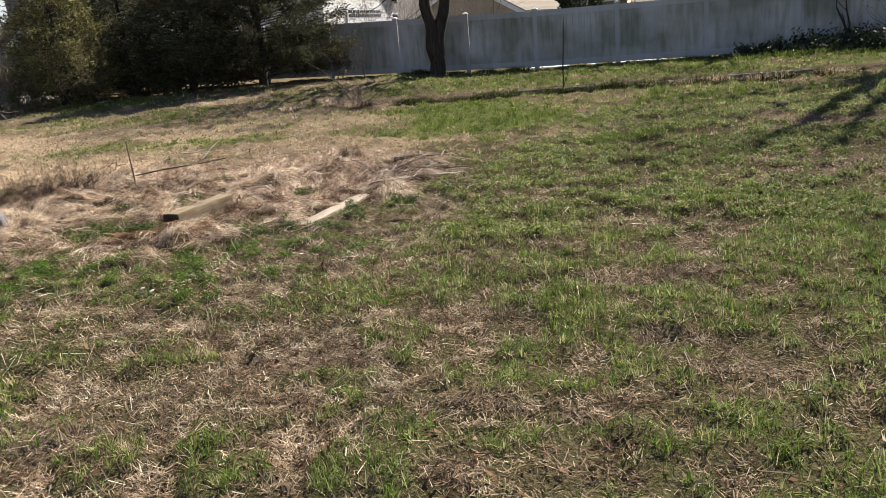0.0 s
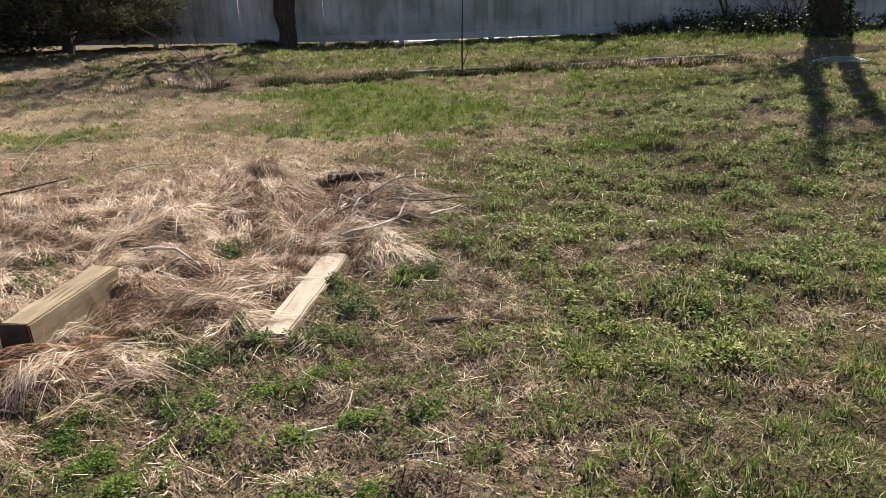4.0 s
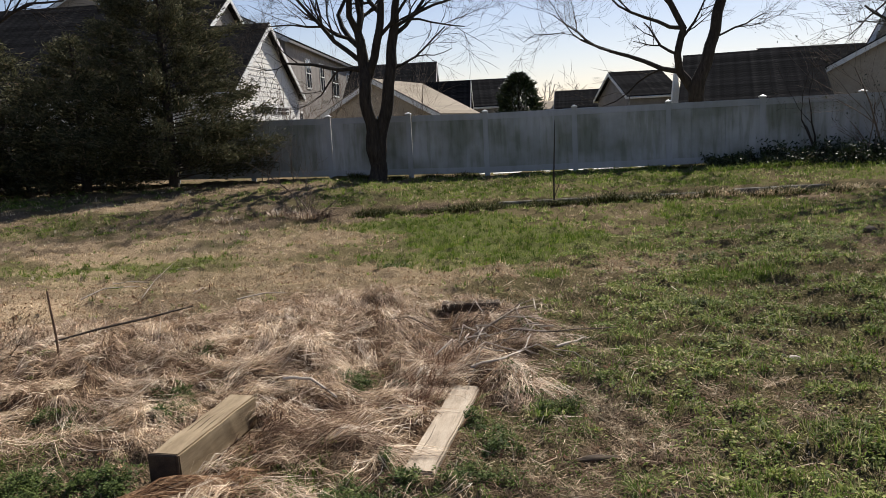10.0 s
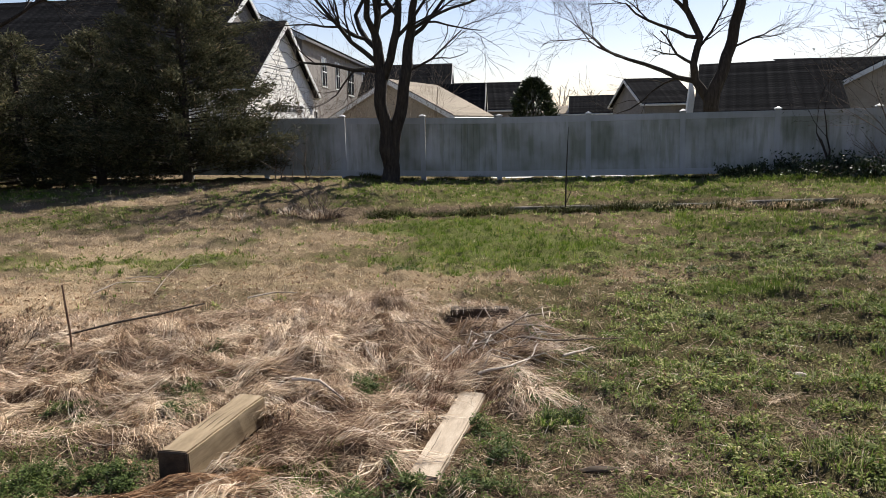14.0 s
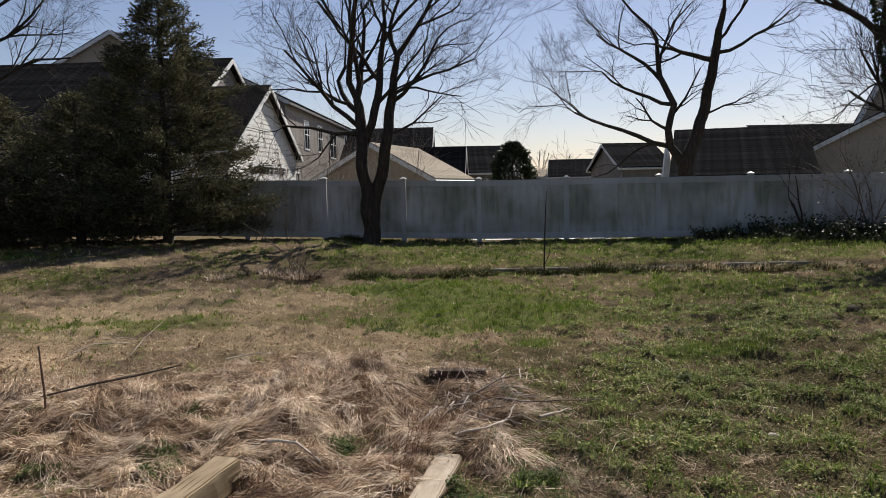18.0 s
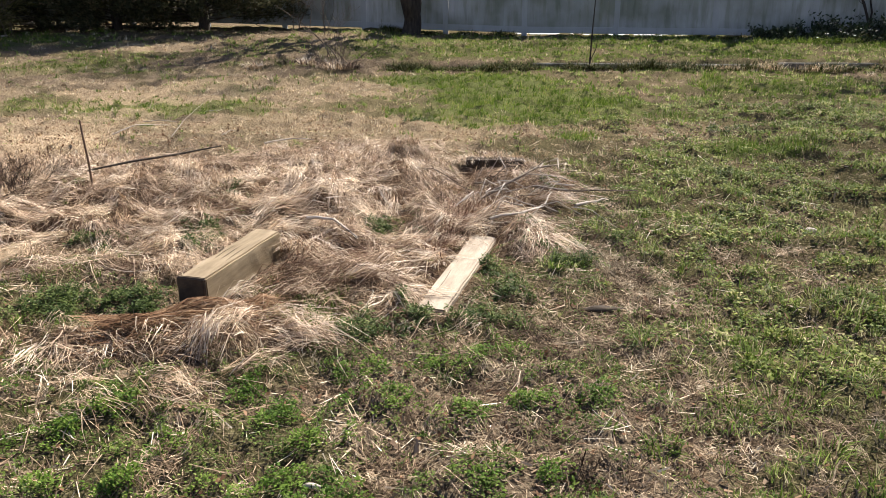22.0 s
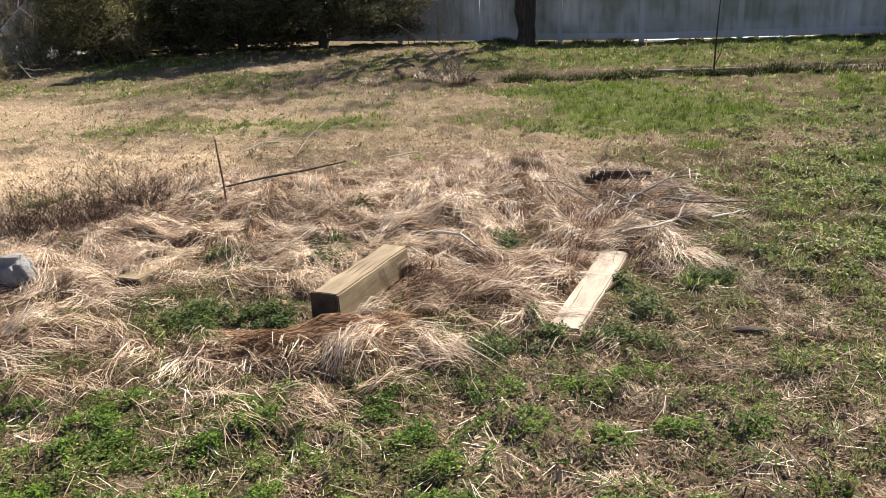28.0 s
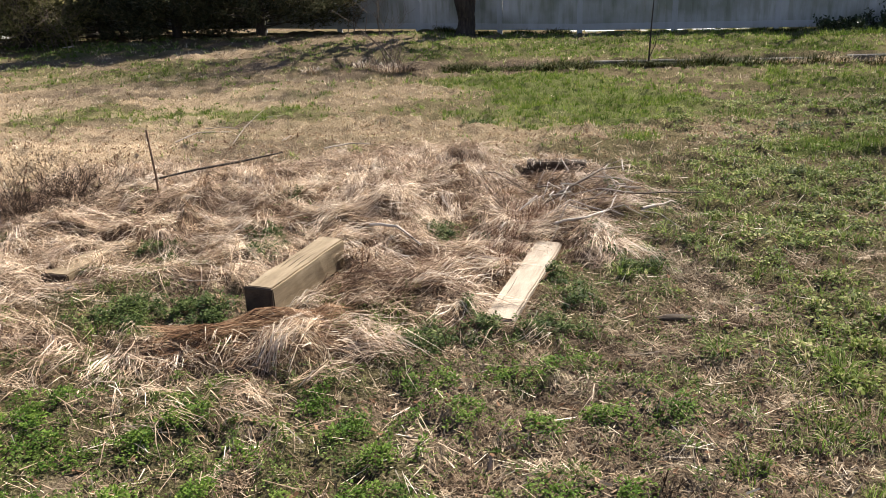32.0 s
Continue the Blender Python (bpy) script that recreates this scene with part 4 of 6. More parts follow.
def needle_roll():
    """A brown roll of fallen needles and rotten wood."""
    root = thing("rotten_log", "rust-brown rotten log shedding fibres in front of the timber", "log", m=pose(-1.2, 2.95, ground_z(-1.2, 2.95) + 0.004, 0, 0, 0))
    t = Tubes().add([Vector((-0.16, -0.06, 0.0)), Vector((-0.1, -0.03, 0.008)), Vector((0.12, 0.02, 0.01)), Vector((0.3, 0.12, 0.0))], [0.012, 0.024, 0.026, 0.010], 9)
    part("core", t.mesh("core"), RUSTWOOD, root)
    n = 3000
    k = rng.uniform(0, 1, n)
    x, y = -0.2 + 0.6 * k + rng.normal(0, 0.05, n), -0.10 + 0.24 * k + rng.normal(0, 0.075, n)
    a = 0.3 + rng.normal(0, 0.45, n)
    L = rng.uniform(0.05, 0.17, n)
    s = np.linspace(-0.5, 0.5, 4)[None, :]
    X, Y = x[:, None] + np.cos(a)[:, None] * L[:, None] * s, y[:, None] + np.sin(a)[:, None] * L[:, None] * s
    off = np.hypot(X * 0.24 / 0.78 - Y, 0)
    Z = height(X - 1.2, Y + 2.95) - root.matrix_basis.translation.z + 0.012 + 0.04 * np.exp(-(off / 0.08) ** 2) + rng.uniform(-0.01, 0.025, n)[:, None]
    side = np.stack([-np.sin(a), np.cos(a), rng.normal(0, 0.4, n)], 1)
    part("fibre_mat", ribbons("fibre_mat", np.stack([X, Y, Z], 2), rng.uniform(0.002, 0.005, n), side), RUST, root, "loose rusty fibres")
    return root


RUSTWOOD = noisy("rotten_wood", [(0.3, (0.07, 0.036, 0.019)), (0.7, (0.20, 0.11, 0.055))], 10, 0.95)
needle_roll()


def tuft_blades(x, y, radius, n, tall, lean=(0, 0), wide=0.004, z=0.0):
    """Standing or drooping blades of one clump round (x, y)."""
    a = rng.uniform(0, 2 * math.pi, n)
    r = np.sqrt(rng.uniform(0, 1, n)) * radius
    bx, by = x + r * np.cos(a), y + r * np.sin(a)
    L = tall * rng.uniform(0.5, 1.2, n)
    out = rng.uniform(0.3, 1.0, n)
    da = a + rng.normal(0, 0.5, n)
    k = np.linspace(0, 1, 4)[None, :]
    X = bx[:, None] + (np.cos(da) * out + lean[0])[:, None] * L[:, None] * k ** 1.5 * 0.8
    Y = by[:, None] + (np.sin(da) * out + lean[1])[:, None] * L[:, None] * k ** 1.5 * 0.8
    Z = z + np.maximum(L[:, None] * (k * 1.1 - (0.35 + 0.55 * out)[:, None] * k * k), 0.01)
    return np.stack([X, Y, Z], 2), rng.uniform(wide * 0.6, wide * 1.4, n), np.stack([-np.sin(da), np.cos(da), np.zeros(n)], 1)


def tuft(x, y, radius, n, tall, label, mat, name="grass_clump", group="clumps of dead grass", lean=(0, 0), wide=0.004):
    """One clump that can be told apart."""
    me = ribbons(name, *tuft_blades(0, 0, radius, n, tall, lean, wide))
    return thing(name, label, "grass clump", group, m=pose(x, y, ground_z(x, y) - 0.005), me=me, mat=mat)


def tufts(name, label, mat, rows, lean=(0, 0), wide=0.004):
    """Many small tufts of one growth. rows: x, y, radius, blades, height."""
    got = [tuft_blades(x, y, r, n, h, lean, wide, ground_z(x, y) - 0.005) for x, y, r, n, h in rows]
    me = ribbons(name, *[np.concatenate(p) for p in zip(*got)])
    return thing(name, label, "grass", kind="stuff", me=me, mat=mat)


CLUMPS = [(-0.3, 5.95, 0.18, 420, 0.24), (-0.55, 5.85, 0.18, 380, 0.22), (-1.45, 6.3, 0.17, 380, 0.2), (-1.7, 5.05, 0.18, 460, 0.24), (-2.8, 6.05, 0.2, 360, 0.2),
          (-3.1, 5.85, 0.16, 280, 0.18), (-0.8, 3.95, 0.15, 420, 0.2), (-2.2, 5.5, 0.2, 320, 0.18),
          (-1.4, 4.8, 0.12, 220, 0.14), (-2.1, 4.5, 0.18, 300, 0.17), (-2.6, 2.85, 0.2, 260, 0.15), (-3.2, 3.1, 0.2, 260, 0.16), (0.38, 6.27, 0.12, 220, 0.15), (0.1, 6.27, 0.12, 220, 0.15),
          (-0.1, 3.75, 0.07, 110, 0.13), (0.05, 4.2, 0.1, 180, 0.18)]
tufts("dead_grass_clumps", "drooping clumps of bleached dead grass in the bed", STRAW, [(x, y, r * 1.1, n, h * 0.65) for x, y, r, n, h in CLUMPS], (-0.2, -0.75), 0.0036)
# short brown blades under each clump: its shade put into the colour
tufts("clump_underside", "undersides of the dead grass clumps, coloured brown for their shade", UNDER, [(x - 0.02, y - 0.04, r * 0.8, n // 5, h * 0.35) for x, y, r, n, h in CLUMPS], (-0.15, -0.35))
tufts("dark_weed_clumps", "dark brown dead weeds beside the sunken timber", DARKSTEM, [(-0.06, 4.3, 0.16, 300, 0.16), (0.12, 4.75, 0.16, 200, 0.15)], (0.1, -0.2), 0.003)
WIRY = [(-3.5, 4.2, 0.2), (-3.3, 4.27, 0.22), (-3.15, 4.4, 0.22), (-3.0, 4.6, 0.22), (-2.9, 4.78, 0.2), (-3.35, 4.5, 0.22), (-3.2, 4.65, 0.22), (-3.05, 4.85, 0.2), (-3.6, 4.38, 0.2), (-3.45, 4.65, 0.18), (-3.75, 4.42, 0.18)]
tufts("wiry_weeds", "dark thicket of dead wiry weeds at the edge of the straw", WIRE, [(x, y, r, 190, 0.17 + 0.05 * (k % 3)) for k, (x, y, r) in enumerate(WIRY)], (0.1, -0.05), 0.003)
tufts("broken_weeds", "brown broken dead weeds under the wiry thicket", RUSTSTEM, [(x, y, r, 160, 0.13) for x, y, r in WIRY], (0.0, -0.2))
# the hollow's shade is put into the dark colour of these tufts
tufts("hollow_tufts", "straw in the hollow, coloured dark for the shade under the lip", UNDER, [(x, y, 0.09, 130, 0.10) for x, y in ((-0.02, 6.02), (0.1, 6.08), (0.24, 6.08), (0.38, 6.08), (0.5, 6.03))], (0, -0.35))
tufts("hollow_fringe", "pale straw drooping over the edge of the hollow", STRAW, [(x, y, 0.10, 150, 0.15) for x, y in ((0.0, 6.28), (0.13, 6.3), (0.26, 6.3), (0.4, 6.3), (0.52, 6.25))], (-0.1, -0.85), 0.0034)
for x, y, r in ((-0.12, 3.95, 0.1), (-0.08, 4.3, 0.13), (0.0, 4.6, 0.13), (0.62, 5.3, 0.12)):
    tuft(x, y, r, 240, 0.16, "reddish brown dead stems leaning by the sunken timber", RUSTSTEM, "stem_clump", "brown stem clumps", lean=(0.25, 0.2), wide=0.003)
NEAR_TUFTS = [(0.76, 2.89), (0.91, 2.73), (0.83, 2.34), (1.11, 3.18), (0.56, 2.71), (1.11, 2.38), (1.26, 2.49), (1.05, 3.05), (1.15, 2.74), (0.94, 2.31), (1.17, 2.15), (2.09, 4.41), (1.18, 3.42), (1.89, 5.35), (1.27, 4.96), (1.19, 4.06), (1.47, 3.7), (0.6, 3.78), (0.47, 3.72)]
rows = [(x, y, rng.uniform(0.06, 0.11), 90, rng.uniform(0.07, 0.11)) for x, y in NEAR_TUFTS]
for k in range(900):
    x, y = rng.uniform(0.6, 4.4), rng.uniform(-0.6, 7.0)
    if rng.uniform(0, 1) < 0.55 * float(clump(np.array([x]), np.array([y]))[0]) and x < 0.3 + 0.62 * (y + 2.5) + 0.9:
        rows.append((x, y, rng.uniform(0.03, 0.09), 42, rng.uniform(0.05, 0.09)))
tufts("grass_tufts", "dark green grass tufts standing out of the thatch", GRASS, rows[:len(rows) * 2 // 3], wide=0.0042)
tufts("fresh_tufts", "small tufts of fresh green grass in the lawn", FRESH, rows[len(rows) * 2 // 3:] + [(x, y, r, n, h) for x, y, r, n, h in ((2.2, 2.5, 0.13, 160, 0.11), (1.35, 1.75, 0.16, 200, 0.12), (2.9, 3.4, 0.16, 180, 0.12), (3.4, 5.1, 0.2, 180, 0.12), (1.9, 1.3, 0.15, 180, 0.12), (0.9, 1.45, 0.14, 180, 0.1), (2.4, 4.3, 0.13, 130, 0.1), (0.97, 7.3, 0.25, 240, 0.13), (2.55, 6.9, 0.3, 260, 0.13), (2.9, 6.85, 0.25, 220, 0.14), (2.1, 8.4, 0.3, 240, 0.16), (1.5, 8.2, 0.25, 200, 0.15), (2.3, 8.6, 0.3, 240, 0.15))], wide=0.005)


def twig(points, radius, label, mat=PALETWIG, name="twig", group="loose twigs"):
    """A fallen twig through a few points, its ends resting on the ground."""
    pts = [Vector(p) for p in points]
    o = pts[0].copy()
    fine = []
    for a, b in zip(pts, pts[1:]):
        for k in range(3):
            p = a.lerp(b, k / 3) - o
            fine.append(p + Vector((noise.noise(p * 9), noise.noise(p * 7 + o), noise.noise(p * 8))) * radius * 1.2)
    fine.append(pts[-1] - o)
    t = Tubes().add(fine, [radius * (1 - 0.7 * k / len(fine)) for k in range(len(fine))], 6)
    return thing(name, label, "twig", group, m=Matrix.Translation(o), me=t.mesh("twig"), mat=mat)


def on(x, y, lift=0.012):
    return (x, y, ground_z(x, y) + lift)


twig([on(0.17, 4.32, 0.07), on(0.36, 4.42, 0.075), on(0.5, 4.68, 0.09), on(0.56, 4.85, 0.08)], 0.009, "bent pale bare twig lying in the weeds")
twig([on(0.70, 4.72, 0.05), on(0.82, 4.86, 0.065), on(0.93, 5.02, 0.05)], 0.011, "short bleached broken stick on the lawn edge")
twig([on(0.45, 5.1, 0.09), on(0.75, 5.05, 0.08), on(1.15, 5.1, 0.05)], 0.008, "thin grey-brown twig reaching onto the lawn", TWIG)
twig([on(0.2, 5.0, 0.10), on(0.5, 5.35, 0.11), on(0.75, 5.75, 0.09)], 0.011, "grey-brown branch across the brush heap", TWIG)
twig([on(-1.75, 6.75, 0.05), on(-1.55, 6.92, 0.06), on(-1.35, 6.9, 0.04)], 0.009, "pale dead branch on the bleached grass")
twig([on(-0.83, 4.12, 0.09), on(-0.66, 4.02, 0.10), on(-0.52, 3.88, 0.08)], 0.010, "short pale stick under the straw")
for k in range(44):
    x, y = rng.normal(0.42, 0.22), min(rng.normal(5.15, 0.3), 5.42)
    a, L = rng.uniform(0, 6.28), rng.uniform(0.12, 0.42)
    twig([on(x, y, rng.uniform(0.06, 0.13)), on(x + 0.5 * L * math.cos(a), y + 0.5 * L * math.sin(a), rng.uniform(0.08, 0.15)), on(x + L * math.cos(a + 0.3), y + L * math.sin(a + 0.3), rng.uniform(0.01, 0.06))], rng.uniform(0.0018, 0.0055), "small broken twig in the brush heap", PALETWIG if k % 3 else TWIG, group="brush heap twigs")
for x, y, a, L in ((-3.4, 7.9, 0.4, 0.5), (-2.9, 8.6, 0.2, 0.3), (-2.3, 7.3, 0.9, 0.2)):
    twig([on(x, y), on(x + 0.5 * L * math.cos(a), y + 0.5 * L * math.sin(a), 0.03), on(x + L * math.cos(a), y + L * math.sin(a))], 0.006, "thin pale twig lying on bleached grass")

# upright bent rod with its fallen cross wire
rod = Tubes().add([Vector((0, 0, -0.05)), Vector((-0.010, 0.01, 0.2)), Vector((-0.028, 0.02, 0.36)), Vector((-0.04, 0.03, 0.48))], [0.008, 0.0075, 0.007, 0.006], 6)
thing("garden_stake", "thin brown garden rod standing in the straw", "stake", m=pose(-2.38, 4.88, ground_z(-2.38, 4.88)), me=rod.mesh("rod"), mat=ROD)
twig([on(-3.35, 7.3, 0.02), on(-3.2, 7.5, 0.05), on(-2.95, 7.75, 0.03)], 0.007, "bleached branch lying on the pale grass")
twig([on(-2.72, 7.15, 0.02), (-2.66, 7.35, 0.14), (-2.55, 7.6, 0.26)], 0.005, "thin pale twig sticking up from the grass")
pz = max(ground_z(-2.5, 5.2), ground_z(-1.88, 6.0)) + 0.058
pipe = Tubes().add([Vector((0, 0, 0)), Vector((0.2, 0.24, 0.012)), Vector((0.42, 0.53, 0.004)), Vector((0.66, 0.82, 0.012))], [0.006, 0.008, 0.008, 0.005], 7)
thing("fallen_pole", "long thin brown pole lying on the straw", "pole", m=pose(-2.54, 5.16, pz + 0.02), me=pipe.mesh("pole"), mat=BARK)


def lump(name, label, category, x, y, size, mat, seed, group="", z=0.0, cuts=3):
    bm = bmesh.new()
    bmesh.ops.create_icosphere(bm, subdivisions=cuts, radius=1)
    for v in bm.verts:
        d = 1 + 0.28 * noise.noise(v.co * 1.3 + Vector((seed, 0, 0))) + 0.10 * noise.noise(v.co * 4 + Vector((0, seed, 0)))
        v.co = Vector((v.co.x * size[0], v.co.y * size[1], v.co.z * size[2])) * d
        v.co.z = max(v.co.z, -size[2] * 0.55)
    me = bpy.data.meshes.new(name)
    bm.to_mesh(me)
    bm.free()
    return thing(name, label, category, group, m=pose(x, y, ground_z(x, y) + size[2] * 0.5 + z, 0, 0, seed * 40), me=smooth(me), mat=mat)


def chunk():
    """A broken block of concrete, flat on top."""
    bm = bmesh.new()
    bmesh.ops.create_cube(bm, size=1, matrix=Matrix.Translation((0, 0, 0.04)) @ Matrix.Diagonal((0.22, 0.15, 0.19, 1)))
    bmesh.ops.bevel(bm, geom=bm.edges[:], offset=0.045, segments=3, affect="EDGES")
    bmesh.ops.subdivide_edges(bm, edges=bm.edges[:], cuts=2, use_grid_fill=True)
    for v in bm.verts:
        v.co.x *= 1 - 0.9 * (v.co.z - 0.04)
        v.co += Vector([0.02 * noise.noise(v.co * 11 + Vector((k * 5.0, 1, 2))) + 0.006 * noise.noise(v.co * 37 + Vector((k * 3.0, 4, 1))) for k in range(3)])
    me = bpy.data.meshes.new("concrete_chunk")
    bm.to_mesh(me)
    bm.free()
    return thing("concrete_chunk", "grey broken concrete block half sunk in dead grass", "block", m=pose(-2.98, 3.57, ground_z(-2.98, 3.57) - 0.02, 3, -5, -12), me=smooth(me), mat=STONE)


chunk()
lump("bark_chip", "dark curled piece of bark on the lawn", "bark", 0.66, 3.25, (0.10, 0.026, 0.013), ENDGRAIN, 9.0, z=0.018)
lump("bark_chip", "small dark bark crumb on the lawn", "bark", 3.35, 5.35, (0.05, 0.04, 0.03), RUSTWOOD, 3.1)
lump("bark_chip", "pale wood crumb on the lawn", "bark", 2.02, 4.45, (0.04, 0.03, 0.02), PALETWIG, 4.1)
# added in place of a hole, whose shade is put into the dark colour
lump("soil_lump", "dark lump standing in for a shaded hole in the lawn", "soil", -0.56, 1.62, (0.06, 0.035, 0.018), ENDGRAIN, 7.3)
for x, y, w, seed in ((-0.52, 1.66, 0.024, 2.2), (-0.45, 1.72, 0.02, 4.7), (-0.36, 1.86, 0.026, 8.9), (-0.6, 1.7, 0.018, 6.4)):
    lump("wood_scrap", "small pale splintered wood scrap on the lawn", "wood scrap", x, y, (w, w * 0.35, 0.008), PALETWIG, seed, "wood scraps", z=0.014)
lump("soil_lump", "dark clod of earth on the lawn", "soil", 4.75, 8.7, (0.09, 0.07, 0.05), ENDGRAIN, 6.1)

# ---- edging at the raised lawn ----
for k, (x0, x1, y0, y1, z) in enumerate(((1.0, 3.0, 13.28, 13.26, 0.085), (3.05, 4.9, 13.26, 13.3, 0.075), (4.95, 6.55, 13.3, 13.34, 0.10))):
    L = math.hypot(x1 - x0, y1 - y0)
    e = thing("edging_timber", "weathered pale edging board half hidden in grass at the raised lawn", "edging", "lawn edging", m=pose((x0 + x1) / 2, (y0 + y1) / 2, z - 0.13, 0, 0, math.degrees(math.atan2(y1 - y0, x1 - x0))))
    part("board", box(L, 0.12, 0.15, 0.015, True, "edging"), KERB, e)
rows = []
for k in range(260):
    x = rng.uniform(-1.3, 3.4) if k < 190 else rng.uniform(3.4, 7.4)
    rows.append((x, 13.08 + rng.normal(0, 0.08), rng.uniform(0.1, 0.28), 60, rng.uniform(0.5, 1.0) * (0.12 + 0.22 * float(vnoise(x, 0.0, 0.45, 77)))))
# dark blades carry the shade of the step's unlit face
tufts("edge_tufts", "shaggy grass over the raised lawn edge, coloured dark for its unlit side", SHADED_COARSE, rows[:230], (0, -0.35), 0.011)
tufts("dry_edge_tufts", "bleached grass along the raised lawn edge", DRY, rows[230:], (0, -0.35), 0.010)
# ---- fence ----
PATH_SLAB = noisy("pale_concrete", [(0.3, (0.50, 0.49, 0.46)), (0.7, (0.62, 0.61, 0.58))], 4, 0.85)
POSTS = [-13.3, -11.1, -8.95, -6.85, -4.78, -2.72, -0.68, 1.22, 3.36, 5.55, 7.67, 9.85, 12.05, 14.25, 16.45]


def fence_y(x):
    return 19.8 - 0.143 * (x - 1.22)


def fence_base(x):
    return 0.115 + 0.021 * max(0.0, min(8.0, 1.2 - x))


fence = thing("privacy_fence", "stained white vinyl privacy fence with square posts and caps", "fence")
F_TALL, B_W = 1.53, 0.152
for k, x in enumerate(POSTS):
    y, z = fence_y(x), fence_base(x)
    p = boxed("post", (0.127, 0.070, F_TALL + 0.16), VINYL, fence, pose(x, y, z - 0.12, 0, 0, -8.1), 0.006)
    cap = bmesh.new()
    bmesh.ops.create_cone(cap, segments=4, radius1=0.108, radius2=0.0, depth=0.045, cap_ends=True, matrix=Matrix.Translation((0, 0, F_TALL + 0.16 + 0.0335)) @ Matrix.Rotation(radians(45), 4, "Z"))
    bmesh.ops.create_cube(cap, size=1, matrix=Matrix.Translation((0, 0, F_TALL + 0.161)) @ Matrix.Diagonal((0.15, 0.15, 0.022, 1)))
    part("cap", cap, CAPMAT, p, "white pyramid cap")
for x0, x1 in zip(POSTS, POSTS[1:]):
    xa, xb = x0 + 0.058, x1 - 0.058
    ya, yb, za, zb = fence_y(xa), fence_y(xb), fence_base(xa), fence_base(xb)
    L, turn, tilt = math.hypot(xb - xa, yb - ya), -8.1, -math.degrees(math.atan2(zb - za, xb - xa))
    mid = pose((xa + xb) / 2, (ya + yb) / 2, (za + zb) / 2, 0, tilt, turn)
    boxed("top_rail", (L, 0.068, 0.15), VINYL, fence, mid @ pose(0, 0, F_TALL - 0.15), 0.005)
    boxed("bottom_rail", (L, 0.068, 0.15), VINYL, fence, mid @ pose(0, 0, 0.07), 0.005)
    n = max(1, round(L / B_W))
    for i in range(n):
        w = L / n
        boxed("board", (w - 0.002, 0.05, F_TALL - 0.36), BOARDS, fence, mid @ pose(-L / 2 + w * (i + 0.5), 0.0015 * (i % 2), 0.21), 0.0015)


slab = thing("concrete_path", "pale sunlit concrete path behind the fence", "path", kind="structure", m=pose(1.2, 20.62, 0.08, 0, 0, -8.1))
for k in range(3):
    boxed("slab", (1.48, 1.0, 0.06), PATH_SLAB, slab, pose(0.6 + 1.5 * k, 0, 0), 0.008)


# ---- trees ----
def grow(tubes, start, direction, length, radius, depth, rnd, droop=0.0, spread=38, kids=(3, 5), keep=0.86, twist=0.22, up=0.08, tip=0.003):
    """A limb that bends as it goes and sends out finer limbs."""
    segs = 2 + depth
    p, d = start.copy(), direction.normalized()
    pts, radii = [p.copy()], [radius]
    for k in range(segs):
        d = (d + Vector((rnd.gauss(0, twist), rnd.gauss(0, twist), rnd.gauss(0, twist) + up - droop * k / segs))).normalized()
        p = p + d * (length / segs)
        pts.append(p.copy())
        radii.append(max(tip, radius * (1 - 0.62 * (k + 1) / segs)))
    tubes.add(pts, radii, 9 if radius > 0.05 else (6 if radius > 0.018 else 3))
    if depth <= 0:
        return
    for _ in range(rnd.randint(*kids) + (1 if depth == 1 else 0)):
        k = rnd.randint(1, segs)
        a = pts[k]
        axis = (pts[k] - pts[k - 1]).normalized()
        side = axis.orthogonal().normalized()
        side.rotate(Matrix.Rotation(rnd.uniform(0, 6.283), 3, axis))
        turn = radians(rnd.uniform(spread * 0.55, spread * 1.35))
        grow(tubes, a, axis * math.cos(turn) + side * math.sin(turn), length * rnd.uniform(0.5, 0.78), radii[k] * rnd.uniform(0.5, 0.72), depth - 1, rnd, droop, spread, kids, keep, twist, up, tip)


def limb_dir(heading, rise):
    h, r = radians(heading), radians(rise)
    return Vector((math.sin(h) * math.cos(r), math.cos(h) * math.cos(r), math.sin(r)))


def bare_tree(name, label, x, y, stems, limbs, seed, mat=BARK, flare=1.35):
    """stems: paths of (x, z) with radii, the trunk's own forks. limbs: (stem, height, heading, rise, length, radius, depth)."""
    rnd = random.Random(seed)
    z0 = ground_z(x, y) - 0.08
    root = thing(name, label, "tree", m=pose(x, y, z0))
    for s, (path, radii) in enumerate(stems):
        pts = [Vector((px, 0.1 * math.sin(1.7 * n + s), pz)) for n, (px, pz) in enumerate(path)]
        fine, fr = [], []
        for n in range(len(pts) - 1):
            for k in range(4):
                q = pts[n].lerp(pts[n + 1], k / 4)
                fine.append(q + Vector((noise.noise(q * 1.7 + Vector((seed, s, 0))), noise.noise(q * 1.7 + Vector((0, seed, s))), 0)) * radii[n] * 0.5)
                fr.append(radii[n] + (radii[n + 1] - radii[n]) * k / 4)
        fine.append(pts[-1]), fr.append(radii[-1])
        if s == 0:
            fr[0] *= flare
        t = Tubes().add(fine, fr, 12)
        part("trunk" if s == 0 else "stem", t.mesh("stem"), mat, root)
        for (ls, h, heading, rise, length, radius, depth) in limbs:
            if ls == s:
                at = min(fine, key=lambda q: abs(q.z - h))
                crown = Tubes()
                grow(crown, at, limb_dir(heading, rise), length, radius, depth, rnd, spread=36, twist=0.17, up=0.05)
                part("branch", crown.mesh("branch"), mat, root, "bare leafless branch")
    return root


